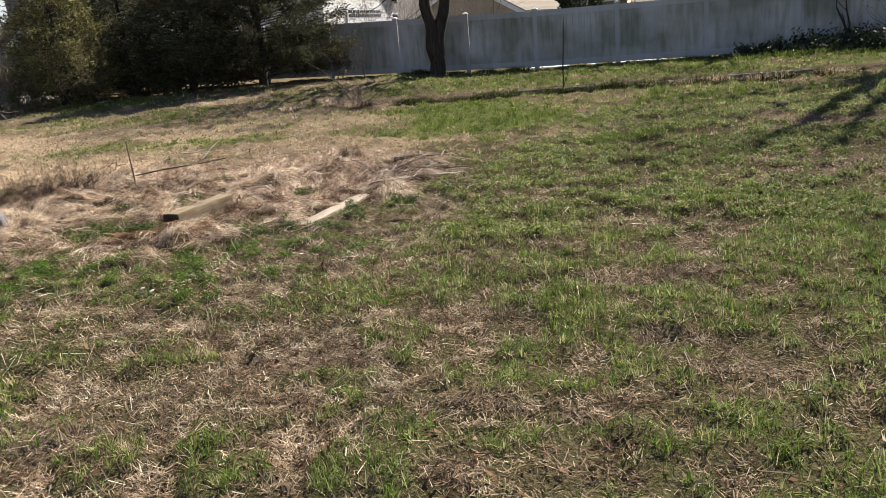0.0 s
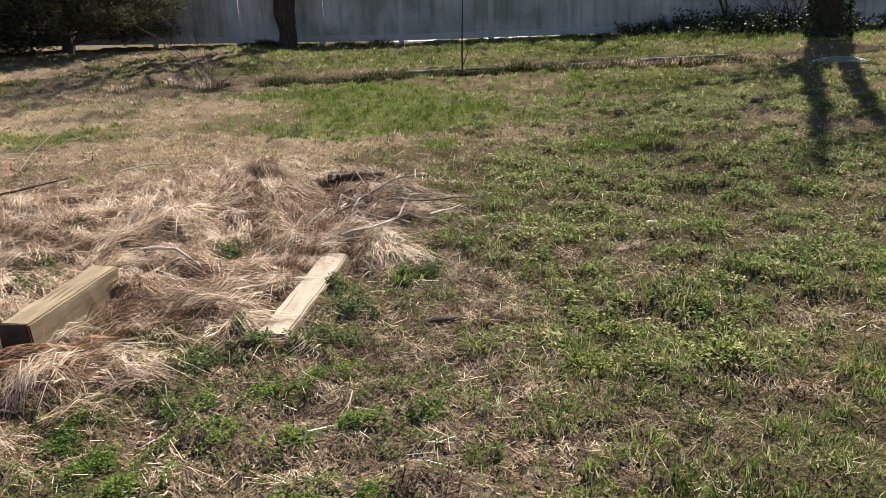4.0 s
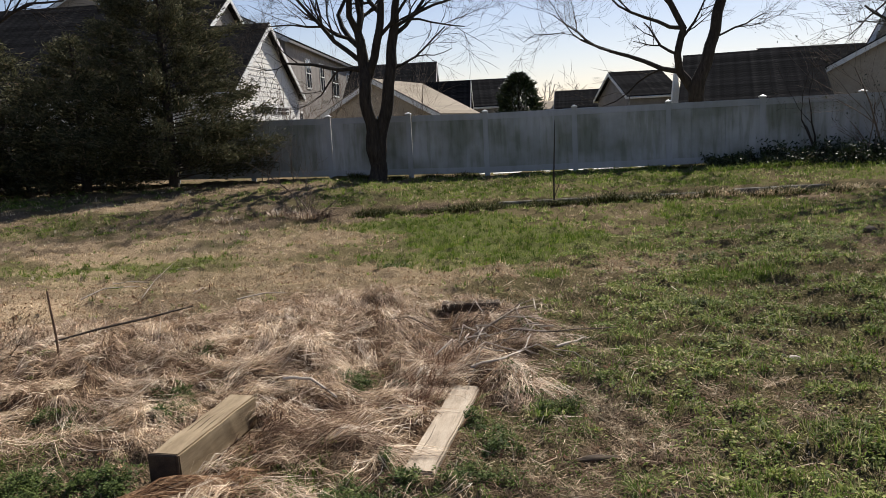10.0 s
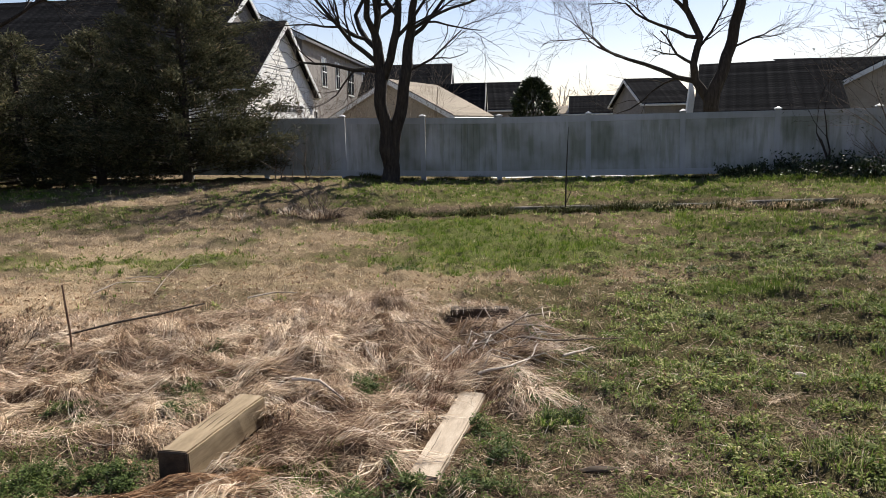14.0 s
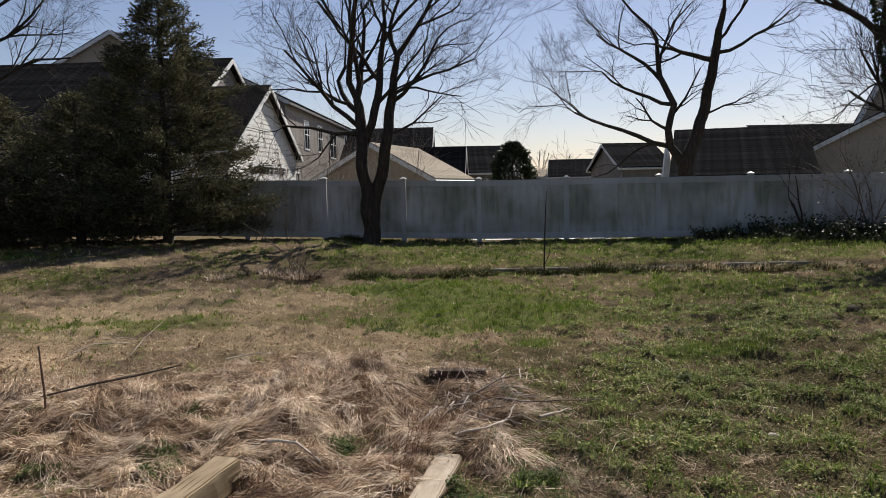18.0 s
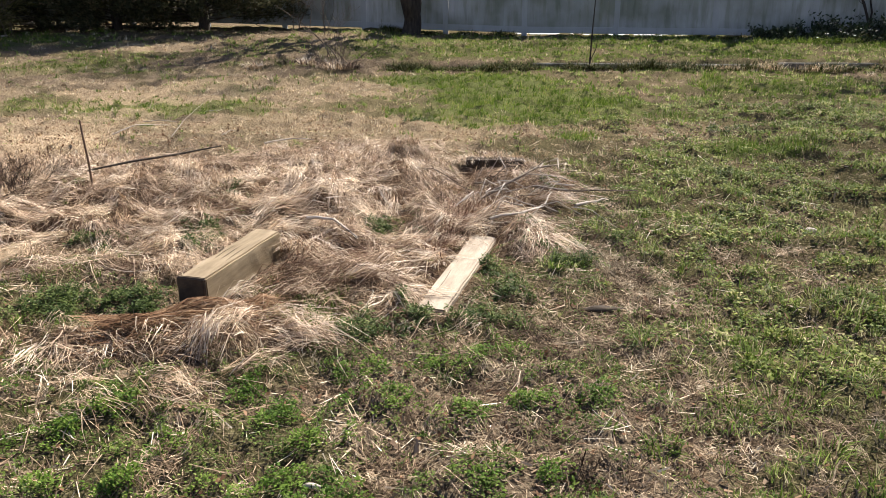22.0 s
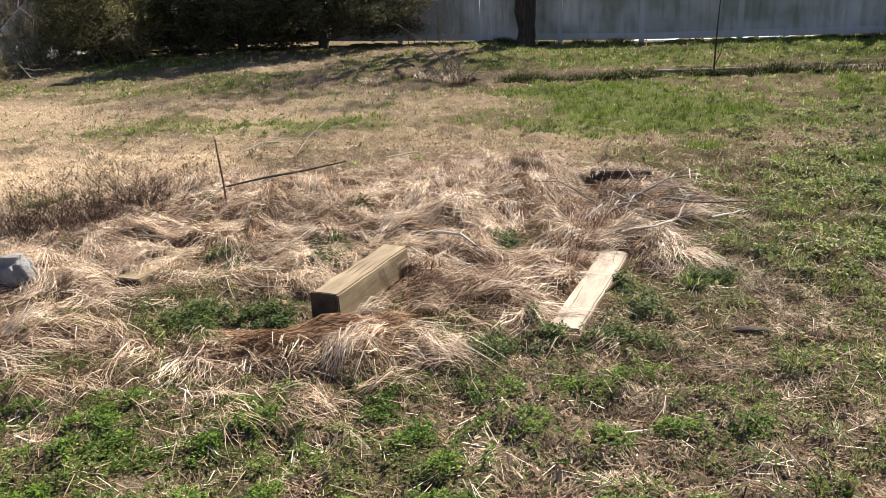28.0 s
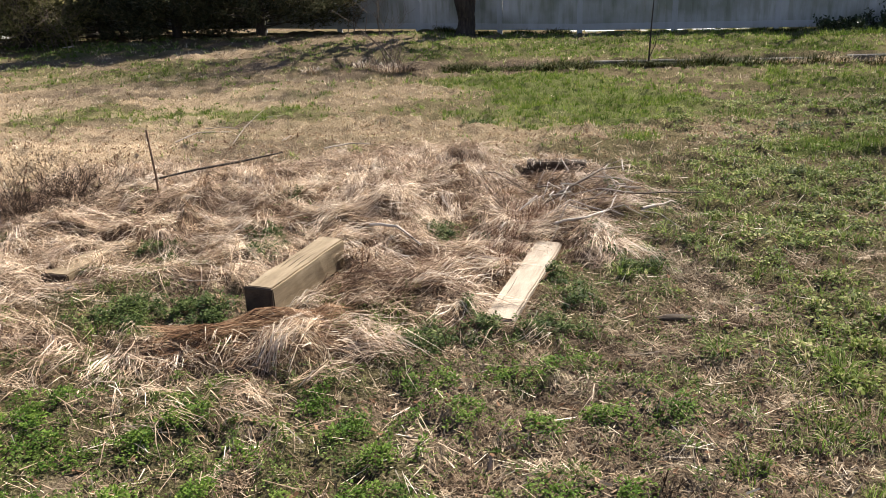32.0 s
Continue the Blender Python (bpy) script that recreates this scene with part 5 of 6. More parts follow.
bare_tree("maple_tree", "bare dark two-stemmed tree standing against the fence", -1.5, 19.25,
          [([(0.0, 0), (0.05, 0.5), (-0.03, 1.3), (-0.12, 2.2), (-0.16, 2.9), (-0.22, 3.6)], [0.24, 0.2, 0.16, 0.145, 0.14, 0.10]),
           ([(0.05, 0.5), (0.22, 1.3), (0.42, 2.2), (0.52, 2.9), (0.62, 3.7), (0.78, 4.6)], [0.19, 0.16, 0.14, 0.13, 0.11, 0.07]),
           ([(-0.12, 2.3), (0.14, 3.0), (0.28, 3.6), (0.36, 4.4), (0.5, 5.4)], [0.11, 0.10, 0.095, 0.075, 0.05])],
          [(0, 2.75, -80, 8, 1.9, 0.06, 4), (0, 2.95, -95, 28, 2.6, 0.065, 4), (0, 3.3, -60, 50, 2.6, 0.075, 4), (0, 3.55, -120, 62, 2.8, 0.085, 4), (0, 3.6, 30, 80, 2.6, 0.08, 4), (0, 3.6, 150, 66, 2.4, 0.07, 4),
           (1, 2.7, 90, 20, 1.7, 0.035, 3), (1, 3.5, 80, 40, 2.4, 0.055, 4), (1, 4.5, 100, 55, 2.6, 0.065, 4), (1, 4.6, -30, 78, 2.4, 0.06, 4), (1, 3.8, 120, 12, 2.2, 0.045, 4),
           (2, 4.0, -70, 50, 2.4, 0.055, 4), (2, 4.8, 80, 62, 2.2, 0.05, 4), (2, 5.4, 0, 85, 2.2, 0.045, 4), (2, 3.4, 90, 35, 2.0, 0.05, 3)], 5)

bare_tree("walnut_tree", "bare leaning tree with drooping limbs behind the fence", 7.25, 22.2,
          [([(0.0, 0), (-0.03, 0.9), (-0.08, 1.8), (0.1, 2.5), (0.42, 3.3), (0.6, 4.2), (0.7, 5.0), (0.95, 6.2)], [0.28, 0.24, 0.21, 0.17, 0.15, 0.14, 0.12, 0.07]),
           ([(-0.08, 1.9), (-0.5, 2.45), (-0.62, 2.9), (-0.42, 3.6), (-0.8, 4.4), (-0.9, 5.4)], [0.15, 0.11, 0.095, 0.09, 0.08, 0.05])],
          [(1, 2.45, -90, 10, 2.9, 0.075, 4), (1, 2.9, -85, 25, 1.3, 0.045, 3), (1, 3.6, -80, 22, 2.3, 0.06, 4), (1, 4.2, -95, 40, 2.4, 0.06, 4), (1, 5.3, -50, 65, 2.2, 0.05, 4), (1, 4.6, 30, 60, 2.0, 0.045, 4),
           (0, 3.2, 90, 5, 1.6, 0.035, 3), (0, 4.8, -90, 15, 1.8, 0.08, 4), (0, 5.0, 88, 8, 2.4, 0.055, 4), (0, 5.4, 70, 50, 2.2, 0.05, 4), (0, 6.1, -40, 70, 2.2, 0.05, 4), (0, 6.2, 60, 75, 2.0, 0.045, 4), (1, 3.2, 100, 55, 1.6, 0.04, 3)], 11)

ivy_tree = bare_tree("ivy_tree", "thick dark ivy-wrapped bare tree at the lawn's edge", 9.75, 15.9,
          [([(0.0, 0), (-0.03, 0.7), (-0.06, 1.6), (-0.05, 2.6), (-0.28, 3.4), (-0.45, 4.4), (-0.5, 6.2), (-0.5, 8.6), (-0.5, 11.0)], [0.33, 0.29, 0.27, 0.25, 0.19, 0.17, 0.15, 0.11, 0.05]),
           ([(-0.05, 2.4), (0.06, 3.4), (0.08, 4.6), (0.1, 6.4), (0.15, 8.8), (0.25, 11.2)], [0.22, 0.18, 0.16, 0.14, 0.10, 0.04])],
          [(0, 2.9, -95, 8, 1.9, 0.05, 4), (0, 2.3, -100, 20, 1.9, 0.045, 4), (0, 4.2, -90, 38, 2.4, 0.08, 4), (0, 5.2, -75, 45, 2.4, 0.07, 4), (0, 6.5, -60, 60, 2.6, 0.045, 3), (0, 7.3, 20, 75, 2.4, 0.04, 3),
           (1, 4.4, 80, 40, 2.6, 0.07, 4), (1, 5.6, 100, 50, 2.6, 0.06, 4), (1, 7.0, 60, 60, 2.4, 0.04, 3), (1, 5.0, 180, 40, 2.2, 0.06, 4), (0, 5.8, 175, 48, 2.2, 0.055, 4), (0, 8.4, -80, 45, 2.2, 0.035, 2), (0, 9.8, 60, 60, 2.0, 0.03, 2), (1, 8.6, 90, 45, 2.2, 0.035, 2), (1, 10.2, 200, 60, 2.0, 0.03, 2), (1, 9.4, -30, 60, 2.0, 0.03, 2)], 23)


def leafy(name, pos, d, size, wide):
    """Small leaves at pos (n, 3), pointing along d (n, 3)."""
    n = len(pos)
    side = np.cross(d, rng.normal(0, 1, (n, 3)))
    side /= np.linalg.norm(side, axis=1)[:, None] + 1e-6
    L = size * rng.uniform(0.6, 1.3, n)
    return ribbons(name, np.stack([pos, pos + d * L[:, None]], 1), wide * rng.uniform(0.7, 1.3, n), side)


def unit(v):
    return v / (np.linalg.norm(v, axis=1)[:, None] + 1e-9)


# ivy round the trunk
n = 5200
zz = rng.uniform(0.05, 5.2, n)
aa = rng.uniform(0, 2 * math.pi, n)
rr = np.interp(zz, [0, 1, 2.6, 3.4, 5.2], [0.38, 0.31, 0.28, 0.23, 0.19]) + rng.uniform(0, 0.07, n)
ix = np.interp(zz, [0, 2.6, 3.4, 5.2], [0, -0.05, -0.28, -0.66])
ip = np.stack([ix + rr * np.cos(aa), rr * np.sin(aa), zz], 1)
part("ivy", leafy("ivy", ip, unit(np.stack([np.cos(aa), np.sin(aa), rng.normal(-0.6, 0.5, n)], 1)), 0.075, 0.055), IVY, ivy_tree, "dark evergreen ivy leaves")


def cedar(name, label, x, y, tall, wide, count, seed, thin_top=1.5, mat=None):
    """A dense conifer: a trunk, whorls of limbs, and sprays along them."""
    rnd = np.random.default_rng(seed)
    root = thing(name, label, "conifer", "dark conifers along the fence", m=pose(x, y, ground_z(x, y) - 0.05))
    t = Tubes().add([Vector((0, 0, 0)), Vector((0.03, 0.02, tall * 0.4)), Vector((0, 0.03, tall * 0.75)), Vector((0, 0, tall))], [0.13, 0.10, 0.05, 0.012], 9)
    part("trunk", t.mesh("trunk"), BARK, root)
    limbs = Tubes()
    P, D = [], []
    nb = int(30 * tall)
    for k in range(nb):
        f = (k + rnd.uniform(0, 1)) / nb
        z = tall * (0.03 + 0.95 * f)
        reach = wide * 0.5 * (1 - f ** thin_top) * rnd.uniform(0.62, 1.12) + 0.10
        a = k * 2.399 + rnd.normal(0, 0.3)
        lift = rnd.uniform(0.05, 0.5) + 0.8 * max(0, f - 0.75)
        tip = np.array([math.cos(a) * reach, math.sin(a) * reach, z + reach * lift * 0.7])
        limbs.add([Vector((0, 0, z)), Vector((tip[0] * 0.55, tip[1] * 0.55, z + reach * lift * 0.25)), Vector(tuple(tip))], [0.018 * (1 - f) + 0.007, 0.009, 0.003], 4)
        m = int(count / nb * (0.12 + 1.3 * (1 - f)))
        s = rnd.uniform(0.22, 1.0, m) ** 0.7
        base = np.stack([tip[0] * s, tip[1] * s, z + (tip[2] - z) * s ** 1.3], 1)
        P.append(base + rnd.normal(0, 0.07 + 0.05 * (1 - f), (m, 3)) * np.array([1, 1, 0.8]))
        D.append(unit(np.array([math.cos(a), math.sin(a), 0.35]) + rnd.normal(0, 0.65, (m, 3))))
    part("branchwork", limbs.mesh("branchwork"), BARK, root)
    P, D = np.concatenate(P), np.concatenate(D)
    P[:, 2] = np.maximum(P[:, 2], 0.05)
    part("crown", leafy("crown", P, D, 0.105, 0.032), mat or CEDAR, root, "scaly sprays")
    return root


cedar("cedar", "tall dark green cedar in front of the fence", -6.4, 19.3, 6.3, 4.8, 84000, 1, 1.75)
c2 = cedar("cedar", "broad dark conifer with foliage down to the grass", -8.6, 19.5, 3.8, 3.6, 36000, 2, 2.6)
for x, y, turn in ((-10.6, 19.7, 60), (-12.6, 20.6, 140), (-15.2, 23.6, 200)):
    copy_thing(c2, pose(x, y, ground_z(x, y) - 0.05, 0, 0, turn))
cedar("cedar", "olive green shaggy conifer beside the brambles", -11.2, 17.3, 4.2, 2.8, 24000, 3, 2.2, OLIVE)


def thicket(name, label, x, y, stems, tall, spread, seed, mat=TWIG, leaves=0, leafmat=None, category="shrub", group="", depth=2, radius=0.012, leaf=0.05, rise=(55, 88), tip=0.0025):
    rnd = random.Random(seed)
    root = thing(name, label, category, group, m=pose(x, y, ground_z(x, y) - 0.03))
    grown = []
    for _ in range(stems):
        t = Tubes()
        p = Vector((rnd.gauss(0, spread * 0.4), rnd.gauss(0, spread * 0.4), 0))
        grow(t, p, limb_dir(rnd.uniform(0, 360), rnd.uniform(*rise)), tall * rnd.uniform(0.5, 1.0), radius * rnd.uniform(0.6, 1.2), depth, rnd, spread=32, kids=(2, 4), twist=0.16, up=0.03, tip=tip)
        part("stem", t.mesh("stem"), mat, root)
        grown += t.v
    if leaves:
        v = np.array([tuple(q) for q in grown])
        pos = v[rng.integers(0, len(v), leaves)] + rng.normal(0, 0.05, (leaves, 3))
        pos[:, 2] = np.maximum(pos[:, 2], 0.02)
        part("foliage", leafy("foliage", pos, unit(rng.normal(0, 1, (leaves, 3)) + np.array([0, 0, 0.2])), leaf, leaf * 0.7), leafmat, root)
    return root


# saplings and shrubs
for k, (x, y, r) in enumerate(WIRY):
    thicket("dead_weed", "tangled dark dead weed with wiry branching stems", x, y, 16, 0.17 + 0.09 * (x > -3.5), r * 1.1, 120 + k, WIRE, depth=2, radius=0.0022, group="tangled dead weeds", rise=(12, 80), tip=0.0011)
thicket("dead_sapling", "bare branching dead sapling in long grass", -2.2, 12.9, 12, 0.72, 0.22, 4, TWIG, depth=2, radius=0.013, rise=(20, 80))
twig([on(-2.2, 12.9), (-2.35, 12.85, 0.45), (-2.7, 12.8, 0.78), (-3.05, 12.7, 1.02)], 0.013, "long pale bent branch of the dead sapling", TWIG, "branch", "")
twig([(-2.55, 12.83, 0.65), (-2.5, 12.8, 0.95), (-2.75, 12.8, 1.2)], 0.008, "thin pale upright twig of the dead sapling", TWIG, "branch", "")
for mat, nm in ((DARKSTEM, "dark"), (STRAW, "pale")):
    tufts(nm + "_sapling_tufts", nm + " dead grass round the foot of the sapling", mat, [(-2.35 + rng.normal(0, 0.4), 12.7 + rng.normal(0, 0.2), 0.2, 150, 0.22) for k in range(5)], wide=0.01)
stake = Tubes().add([Vector((0, 0, 0)), Vector((0.01, 0, 0.5)), Vector((0.03, 0, 0.95)), Vector((0.05, 0, 1.38))], [0.014, 0.012, 0.009, 0.004], 6)
stake.add([Vector((0.0, 0, 0.12)), Vector((0.09, 0.02, 0.32)), Vector((0.12, 0.03, 0.5))], [0.008, 0.006, 0.003], 5)
thing("young_sapling", "single thin leafless sapling at the raised lawn edge", "sapling", m=pose(1.9, 13.1, ground_z(1.9, 13.1) - 0.02), me=stake.mesh("sapling"), mat=BARK)
for x, y, s in ((-4.3, 19.8, 5), (-3.6, 19.9, 6)):
    thicket("fence_sapling", "thin bare sapling against the fence", x, y, 3, 1.2, 0.15, s, TWIG, depth=2, radius=0.012)
thicket("fence_shrub", "bare drooping shrub with hanging twigs by the fence", 8.75, 18.5, 2, 2.0, 0.1, 7, BARK, depth=3, radius=0.035, rise=(75, 88))
thicket("fence_shrub", "bare many-stemmed shrub by the fence", 9.75, 17.7, 7, 2.3, 0.35, 8, TWIG, leaves=220, leafmat=GLOSSY, depth=3, radius=0.025, leaf=0.05, rise=(60, 85))
for k, (x, y, st, tall, sp) in enumerate(((6.9, 18.2, 20, 0.22, 0.8), (7.8, 18.1, 40, 0.42, 1.0), (8.7, 17.9, 40, 0.5, 1.1), (9.6, 17.4, 34, 0.4, 1.1), (10.6, 17.2, 34, 0.4, 1.1))):
    thicket("ivy_mound", "dark mound of glossy-leaved ivy and brambles by the fence", x, y, st, tall, sp, 30 + k, TWIG, leaves=2600, leafmat=GLOSSY, category="shrub", group="ivy mounds", depth=1, radius=0.008, leaf=0.07, rise=(15, 80))
tufts("mound_tufts", "bright grass tufts before the ivy mound", FRESH, [(x, 17.25 + rng.normal(0, 0.15), 0.4, 260, 0.26) for x in (6.2, 6.9, 7.6, 8.6, 9.4)], wide=0.012)
rows = []
for k in range(26):
    x = rng.uniform(-2.3, 0.9) if k < 20 else rng.uniform(4.9, 6.5)
    rows.append((x, fence_y(x) - rng.uniform(0.15, 0.5), 0.25, 140, rng.uniform(0.12, 0.25)))
tufts("fence_tufts", "coarse grass along the fence foot, coloured dark for shade", SHADED_COARSE, rows, wide=0.012)

# brambles along the left edge
for k, (x, y, st, tall) in enumerate(((-11.6, 14.2, 12, 0.75), (-12.3, 15.8, 12, 0.5), (-11.9, 16.4, 16, 1.7), (-12.6, 17.2, 16, 2.0), (-12.6, 14.4, 10, 0.42), (-13.6, 15.6, 8, 0.3), (-10.3, 16.9, 14, 1.5), (-10.9, 17.5, 9, 0.9), (-13.4, 12.6, 14, 1.8))):
    thicket("bramble", "tangled bramble thicket with sparse olive leaves", x, y, st, tall, 0.8, 50 + k, TWIG, leaves=2600, leafmat=OLIVE, group="brambles", depth=2, radius=0.011, leaf=0.032, rise=(30, 85))
BR = "fallen branches"
twig([on(-10.7, 14.3, 0.02), (-10.95, 14.5, 0.2), (-11.17, 14.6, 0.36), (-11.3, 14.65, 0.52)], 0.013, "bleached forked fallen branch leaning on brambles", PALETWIG, "fallen_branch", BR)
twig([(-11.17, 14.6, 0.36), (-10.85, 14.55, 0.32), (-10.55, 14.6, 0.34)], 0.010, "bleached branch propped in the thicket", PALETWIG, "fallen_branch", BR)
twig([on(-9.9, 17.0, 0.05), (-10.4, 17.2, 0.2), (-10.9, 17.5, 0.3)], 0.02, "pale fallen branch under the conifer", PALETWIG, "fallen_branch", BR)
twig([(-11.05, 14.8, 1.85), (-11.15, 14.8, 1.55), (-10.85, 14.8, 1.3), (-10.95, 14.8, 1.0)], 0.010, "pale dead vine hanging in the brambles", PALETWIG, "dead_vine", BR)
twig([(-11.35, 14.8, 1.4), (-11.1, 14.8, 1.5), (-10.9, 14.8, 1.75)], 0.008, "thin pale dead vine", PALETWIG, "dead_vine", BR)
twig([on(-12.6, 14.6, 0.05), (-12.3, 14.6, 0.2), (-11.9, 14.6, 0.12), on(-11.6, 14.5, 0.1)], 0.014, "pale bent branch on the grass edge", PALETWIG, "fallen_branch", BR)
twig([on(-11.9, 13.7, 0.02), on(-11.5, 13.8, 0.04), on(-11.0, 13.8, 0.02)], 0.012, "pale branch lying at the lawn's edge", PALETWIG, "fallen_branch", BR)

# coiled hose by the ivy tree
hose = Tubes()
for k in range(3):
    r = 0.34 - 0.06 * k
    hose.add([Vector((r * 1.2 * math.cos(w / 12 * 6.4), r * math.sin(w / 12 * 6.4), 0.02 + 0.022 * k)) for w in range(13)], [0.012] * 13, 6)
thing("garden_hose", "pale green coiled hose on the grass near the tree", "hose", m=pose(7.75, 12.1, ground_z(7.75, 12.1) + 0.03), me=hose.mesh("hose"), mat=HOSE)


# ---- houses beyond the fence ----
def house(name, label, x, y, turn, length, half, eave, ridge, wall, roof, over=0.3, siding=True, windows=(), gable_trim=True, courses=True, gable_windows=()):
    """A gabled house. Its ridge runs from (x, y) along its own +y, turned by turn degrees; half: half its width."""
    root = thing(name, label, "house", "houses beyond the fence", m=pose(x, y, 0, 0, 0, turn))
    bm = bmesh.new()
    v = [bm.verts.new(c) for c in ((-half, 0, -0.3), (half, 0, -0.3), (half, 0, eave), (0, 0, ridge), (-half, 0, eave))]
    w = [bm.verts.new((c.co.x, length, c.co.z)) for c in v]
    bm.faces.new(v), bm.faces.new(w[::-1])
    for i in range(5):
        bm.faces.new((v[i], w[i], w[(i + 1) % 5], v[(i + 1) % 5]))
    bmesh.ops.recalc_face_normals(bm, faces=bm.faces[:])
    walls = part("wall", bm, wall, root)
    if siding:
        step = 0.2
        for z in np.arange(0.2, ridge - 0.2, step):
            hw = half if z < eave else half * (ridge - z) / (ridge - eave)
            if hw > 0.15:
                for yy in (-0.012, length + 0.012):
                    boxed("siding_board", (round(2 * hw, 2), 0.03, step * 0.97), wall, walls, pose(0, yy, z, -4 if yy < 0 else 4))
            if z < eave - 0.1:
                for sx in (-1, 1):
                    boxed("siding_board", (0.03, length, step * 0.97), wall, walls, pose(sx * (half + 0.012), length / 2, z, 0, 4 * sx))
    slope = math.atan2(ridge - eave, half)
    run = math.hypot(half, ridge - eave) + over
    for sx in (-1, 1):
        m = pose(0, length / 2, ridge + 0.05) @ pose(0, 0, 0, 0, math.degrees(slope) * sx, 0)
        rf = boxed("roof", (run, length + 2 * over, 0.09), roof, root, m @ pose(sx * run / 2, 0, 0.0))
        if courses:
            nc = int(run / 0.3)
            for i in range(nc):
                boxed("shingle_course", (0.32, length + 2 * over, 0.03), roof, rf, pose(-run / 2 + (i + 0.5) * run / nc, 0, 0.095, 0, 3 * sx, 0))
        if gable_trim:
            for yy in (-over - 0.02, length + over + 0.02):
                boxed("rake_trim", (run, 0.04, 0.2), TRIM, root, m @ pose(sx * run / 2, yy - length / 2, -0.13), label="white rake board")
        boxed("gutter", (0.10, length + 2 * over, 0.12), TRIM, root, m @ pose(sx * (run + 0.05), 0, -0.08), label="white gutter")
    for side, along, z, ww, hh in windows:
        sx = 1 if side > 0 else -1
        win = boxed("window", (0.08, ww + 0.2, hh + 0.2), TRIM, root, pose(sx * (half + 0.04), along, z), label="white framed window")
        boxed("pane", (0.03, ww, hh), PANE, win, pose(sx * 0.04, 0, 0.1))
        boxed("glazing_bar", (0.04, ww, 0.05), TRIM, win, pose(sx * 0.05, 0, 0.1 + hh / 2))
        boxed("glazing_bar", (0.042, 0.04, hh), TRIM, win, pose(sx * 0.05, 0, 0.1))
    for across, z, ww, hh in gable_windows:
        win = boxed("window", (ww + 0.2, 0.08, hh + 0.2), TRIM, root, pose(across, -0.05, z), label="white framed window")
        boxed("pane", (ww, 0.03, hh), PANE, win, pose(0, -0.04, 0.1))
        boxed("glazing_bar", (ww, 0.04, 0.05), TRIM, win, pose(0, -0.05, 0.1 + hh / 2))
    return root


# garage wing: its ridge runs towards -x, its gable faces +x
garage = house("garage_wing", "white clapboard garage wing with a dark shingle roof", -7.25, 35.2, 85, 14, 4.9, 3.1, 5.95, WHITE, ROOF)
gd = boxed("garage_door", (5.0, 0.1, 2.25), TRIM, garage, pose(0.2, -0.06, 0.45), label="white panelled garage door with a row of small windows")
for i in range(8):
    boxed("door_pane", (0.46, 0.04, 0.30), PANE, gd, pose(-2.1 + 0.6 * i, -0.05, 1.78))
    boxed("glazing_bar", (0.04, 0.05, 0.30), TRIM, gd, pose(-2.1 + 0.6 * i, -0.055, 1.78))
    boxed("glazing_bar", (0.46, 0.05, 0.03), TRIM, gd, pose(-2.1 + 0.6 * i, -0.055, 1.92))
house("white_house", "tall house with a dark roof behind the garage", -9.85, 39.2, 85, 16, 4.2, 5.4, 7.8, GREYWALL, ROOF, siding=False)
house("tan_house", "tan gabled house with a small vent behind the roofs", -19.7, 50.0, 21, 12, 5.2, 7.9, 11.4, CREAM, ROOF, siding=False, gable_windows=((0.0, 9.0, 0.7, 0.8),))
house("row_house", "long two-storey house with upper windows and a dark roof", -11.1, 41.5, -3, 34, 3.6, 6.1, 7.9, GREYWALL, ROOF, siding=True,
      windows=((1, 5.0, 3.8, 1.1, 1.5), (1, 9.0, 3.8, 1.1, 1.5), (1, 13.5, 3.6, 2.2, 1.6), (1, 19.0, 3.8, 1.1, 1.5), (1, 24.0, 3.8, 1.6, 1.5), (1, 2.0, 0.9, 1.1, 1.4)))
house("tan_garage", "low tan garage with a light shingle roof", -2.97, 40.0, -17.5, 7.0, 3.1, 1.95, 3.65, CREAM, TANROOF, siding=False)
house("brown_house", "dark brown-roofed house beyond the garage", -0.1, 62.0, 88, 10, 4.5, 3.6, 6.0, GREYWALL, ROOF, siding=False)
house("long_roof_house", "low house with a long dark roof", 6.9, 66.0, 90, 7, 4.6, 2.6, 4.7, GREYWALL, ROOF, siding=False)
house("porch_gable", "small light gable before a dark roof", 2.25, 58.0, 85, 4, 2.2, 2.4, 4.3, CREAM, ROOF, siding=False)
house("far_house", "distant pale house with a grey roof", 18.3, 88.0, 80, 5, 4.0, 2.4, 4.2, CREAM, ROOF, siding=False)
house("far_shed", "distant flat pale building", 13.6, 92.0, 85, 3, 3.0, 2.4, 3.2, CREAM, TANROOF, siding=False)
house("hipped_house", "brown house with a grey-brown roof", 15.9, 58.0, 92, 3.2, 4.5, 2.6, 4.3, GREYWALL, ROOF, siding=False)
house("shingle_house", "house with a broad weathered dark shingle roof", 17.5, 37.75, 71, 5.35, 5.6, 1.75, 3.95, WHITE, ROOF, siding=False, gable_trim=False)
house("rear_house", "dark ridge of a house behind the shingle roof", 28.0, 52.0, 90, 7, 6.0, 2.0, 5.0, GREYWALL, ROOF, siding=False)
house("cream_house", "cream gabled house behind the shrubs", 21.0, 36.0, -28, 8, 4.3, 2.4, 4.6, CREAM, ROOF, siding=False)
house("steep_house", "tall pale house with a steep gable beyond the ivy tree", 24.6, 38.0, -30, 8, 3.6, 4.4, 11.6, CREAM, ROOF, siding=True, gable_windows=((-1.5, 3.2, 1.0, 1.4),))
chimney = thing("white_spire", "narrow white gable sliver at the shingle roof's end", "gable", m=pose(10.93, 36.6, 0))
tri = bmesh.new()
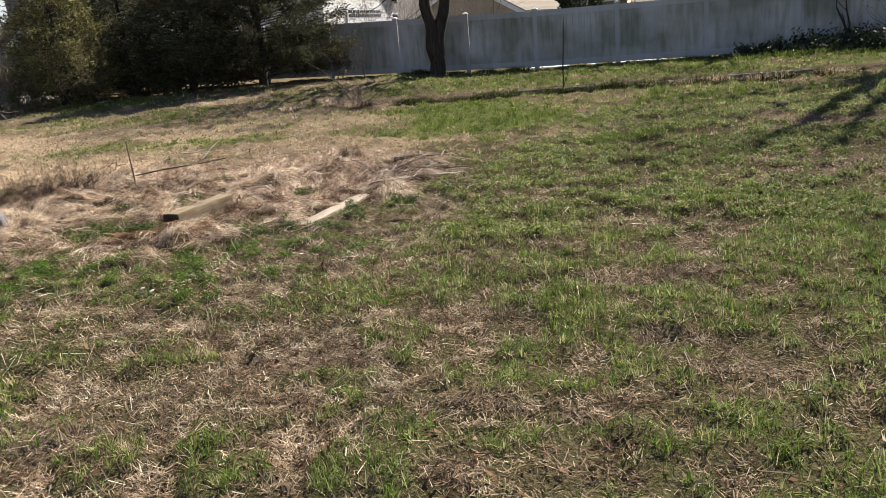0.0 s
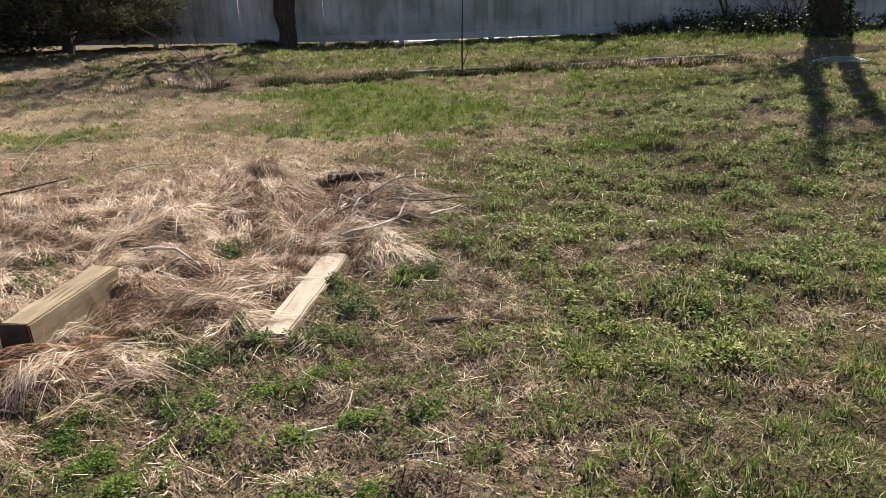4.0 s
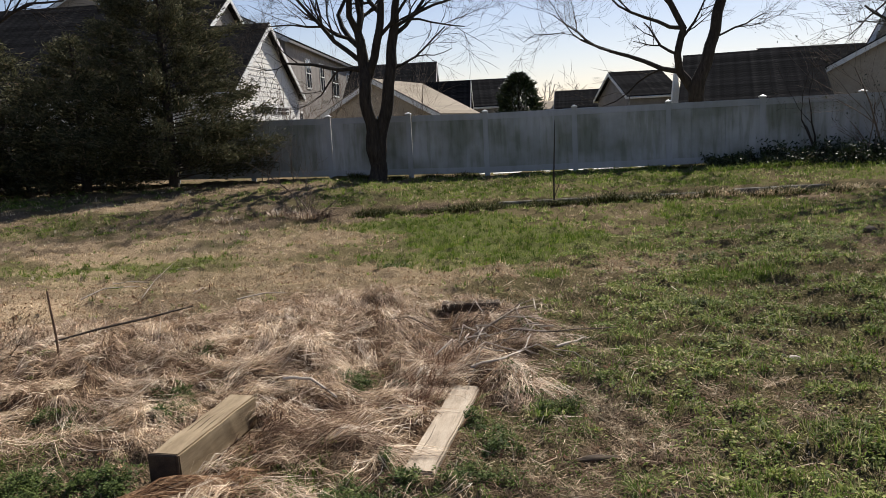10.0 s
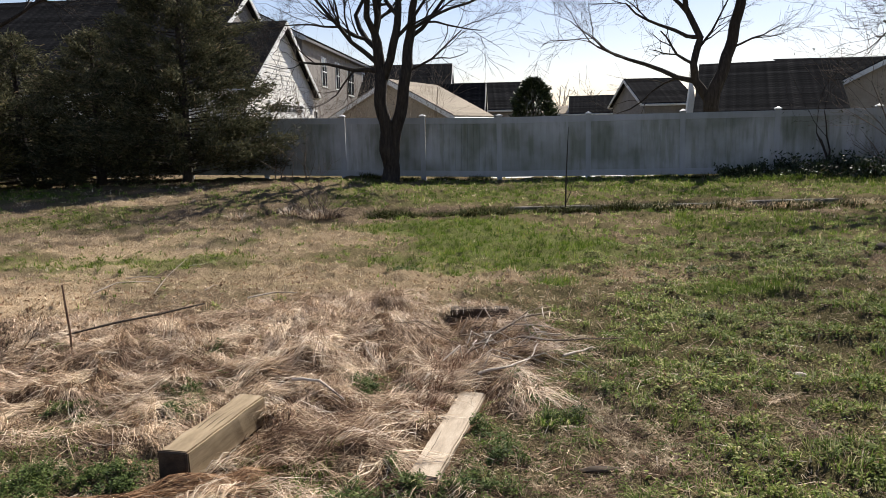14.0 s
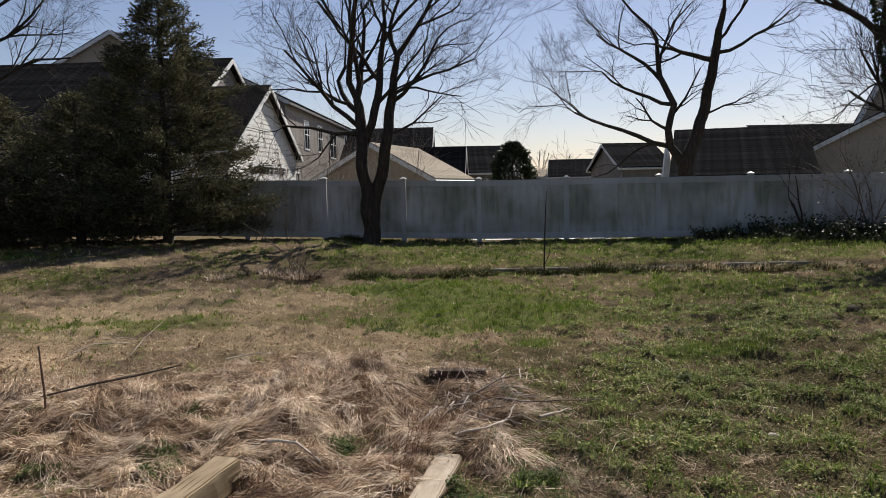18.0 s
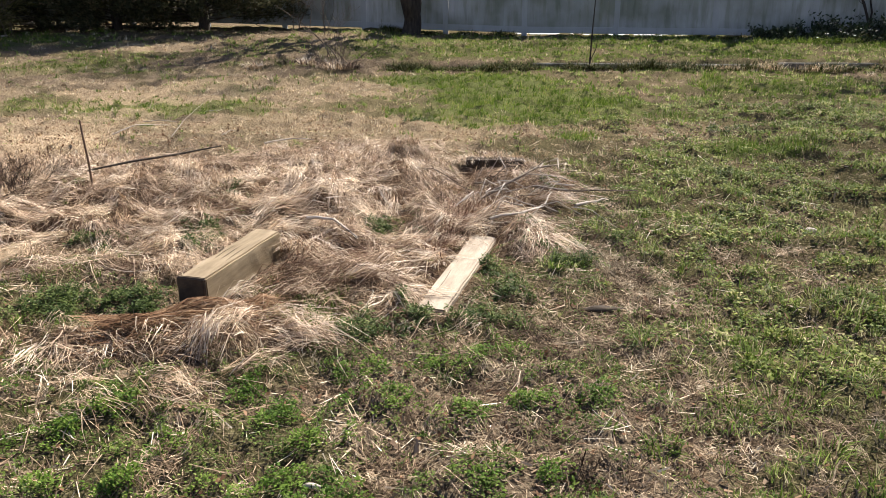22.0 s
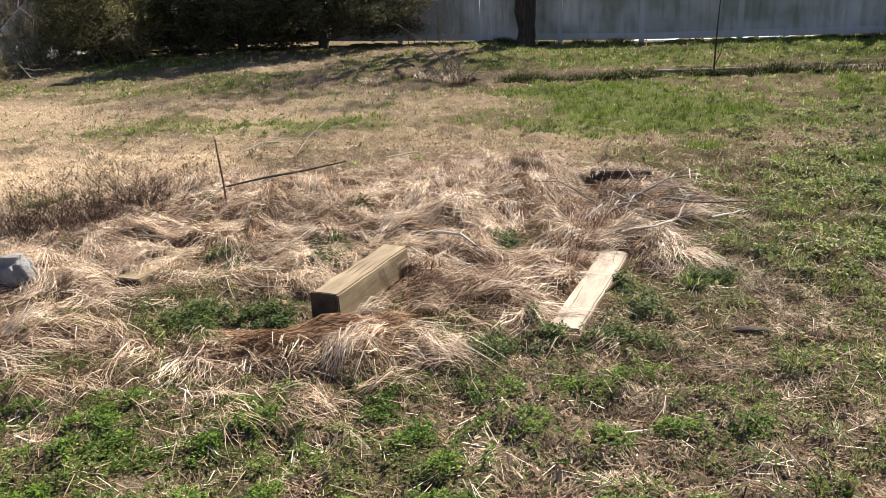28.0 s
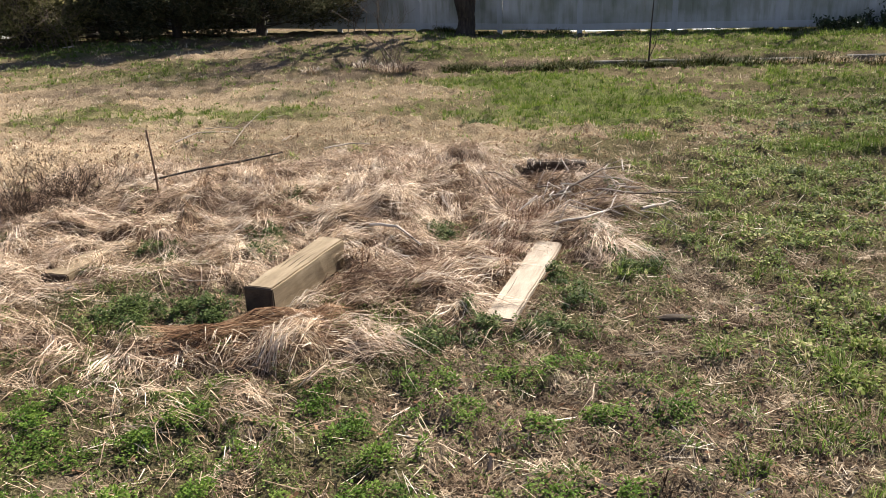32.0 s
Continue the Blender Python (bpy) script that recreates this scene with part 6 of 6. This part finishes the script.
a = [tri.verts.new(c) for c in ((-0.42, 0, 0), (0.6, 0, 0), (-0.02, 0, 3.45))]
b = [tri.verts.new((v.co.x, 0.25, v.co.z)) for v in a]
tri.faces.new(a), tri.faces.new(b[::-1])
for i in range(3):
    tri.faces.new((a[i], b[i], b[(i + 1) % 3], a[(i + 1) % 3]))
bmesh.ops.recalc_face_normals(tri, faces=tri.faces[:])
part("gable_board", tri, TRIM, chimney)

# clapboard shed at the far left
house("shed", "weathered pale clapboard shed behind the brambles", -14.25, 20.0, 90, 6, 2.0, 1.12, 2.3, WHITE, BROWNROOF, siding=True)

# broad-leaved evergreen behind the fence
mag = thing("magnolia", "dark glossy evergreen bush rising over the fence", "bush", m=pose(2.5, 24.2, 0.0))
part("trunk", Tubes().add([Vector((0, 0, 0)), Vector((0.02, 0, 1.2)), Vector((0, 0, 2.6))], [0.07, 0.05, 0.012], 7).mesh("trunk"), BARK, mag)
n = 5200
f = rng.uniform(0, 1, n) ** 0.8
a = rng.uniform(0, 2 * math.pi, n)
r = 0.86 * np.sqrt(1 - f ** 1.7) * rng.uniform(0.5, 1.05, n) * (0.68 + 0.55 * vnoise(a * 2, f * 8, 1.0, 91))
part("foliage", leafy("foliage", np.stack([r * np.cos(a), r * np.sin(a), 0.5 + 2.3 * f], 1), unit(np.stack([np.cos(a), np.sin(a), rng.normal(0.3, 0.6, n)], 1)), 0.13, 0.06), GLOSSY, mag, "glossy leaves")

# leafless shrubs beyond the fence, and the far tree line
for k, (x, y, t) in enumerate(((-2.6, 27.0, 3.0), (-1.0, 27.5, 2.9), (-5.0, 27.0, 3.2), (-3.8, 29.0, 3.2))):
    thicket("bare_shrub", "bare reddish-brown shrub behind the fence", x, y, 12, t, 0.6, 80 + k, TWIG, depth=2, radius=0.016, group="shrubs behind the fence", rise=(60, 88))


def far_trees():
    rnd = random.Random(4)
    t = Tubes()
    for k in range(90):
        x = rnd.uniform(-60, 75)
        y = 105 + rnd.uniform(0, 25)
        grow(t, Vector((x, y, 0)), Vector((0, 0, 1)), rnd.uniform(3.0, 4.6), 0.13, 2, rnd, spread=34, kids=(3, 4), twist=0.1, tip=0.03)
    return thing("tree_line", "hazy line of distant bare trees", "trees", kind="stuff", me=t.mesh("tree_line"), mat=FARBARK)


# paler than the near bark: haze of the distance put into the colour
FARBARK = noisy("distant_bark", [(0.3, (0.16, 0.14, 0.13)), (0.7, (0.26, 0.235, 0.22))], 2, 0.95)
far_trees()

# branches of a tree that reaches in from the left
bare_tree("tall_tree", "tall bare tree beyond the conifers", -12.6, 22.5,
          [([(0.0, 0), (0.1, 2.0), (0.0, 4.2), (0.3, 6.2)], [0.22, 0.18, 0.13, 0.06])],
          [(0, 4.4, 95, 35, 2.8, 0.06, 4), (0, 5.2, 80, 25, 2.8, 0.055, 4), (0, 6.0, 60, 60, 2.6, 0.05, 4), (0, 5.6, -90, 40, 2.6, 0.05, 4), (0, 6.1, 150, 50, 2.4, 0.045, 4)], 31)
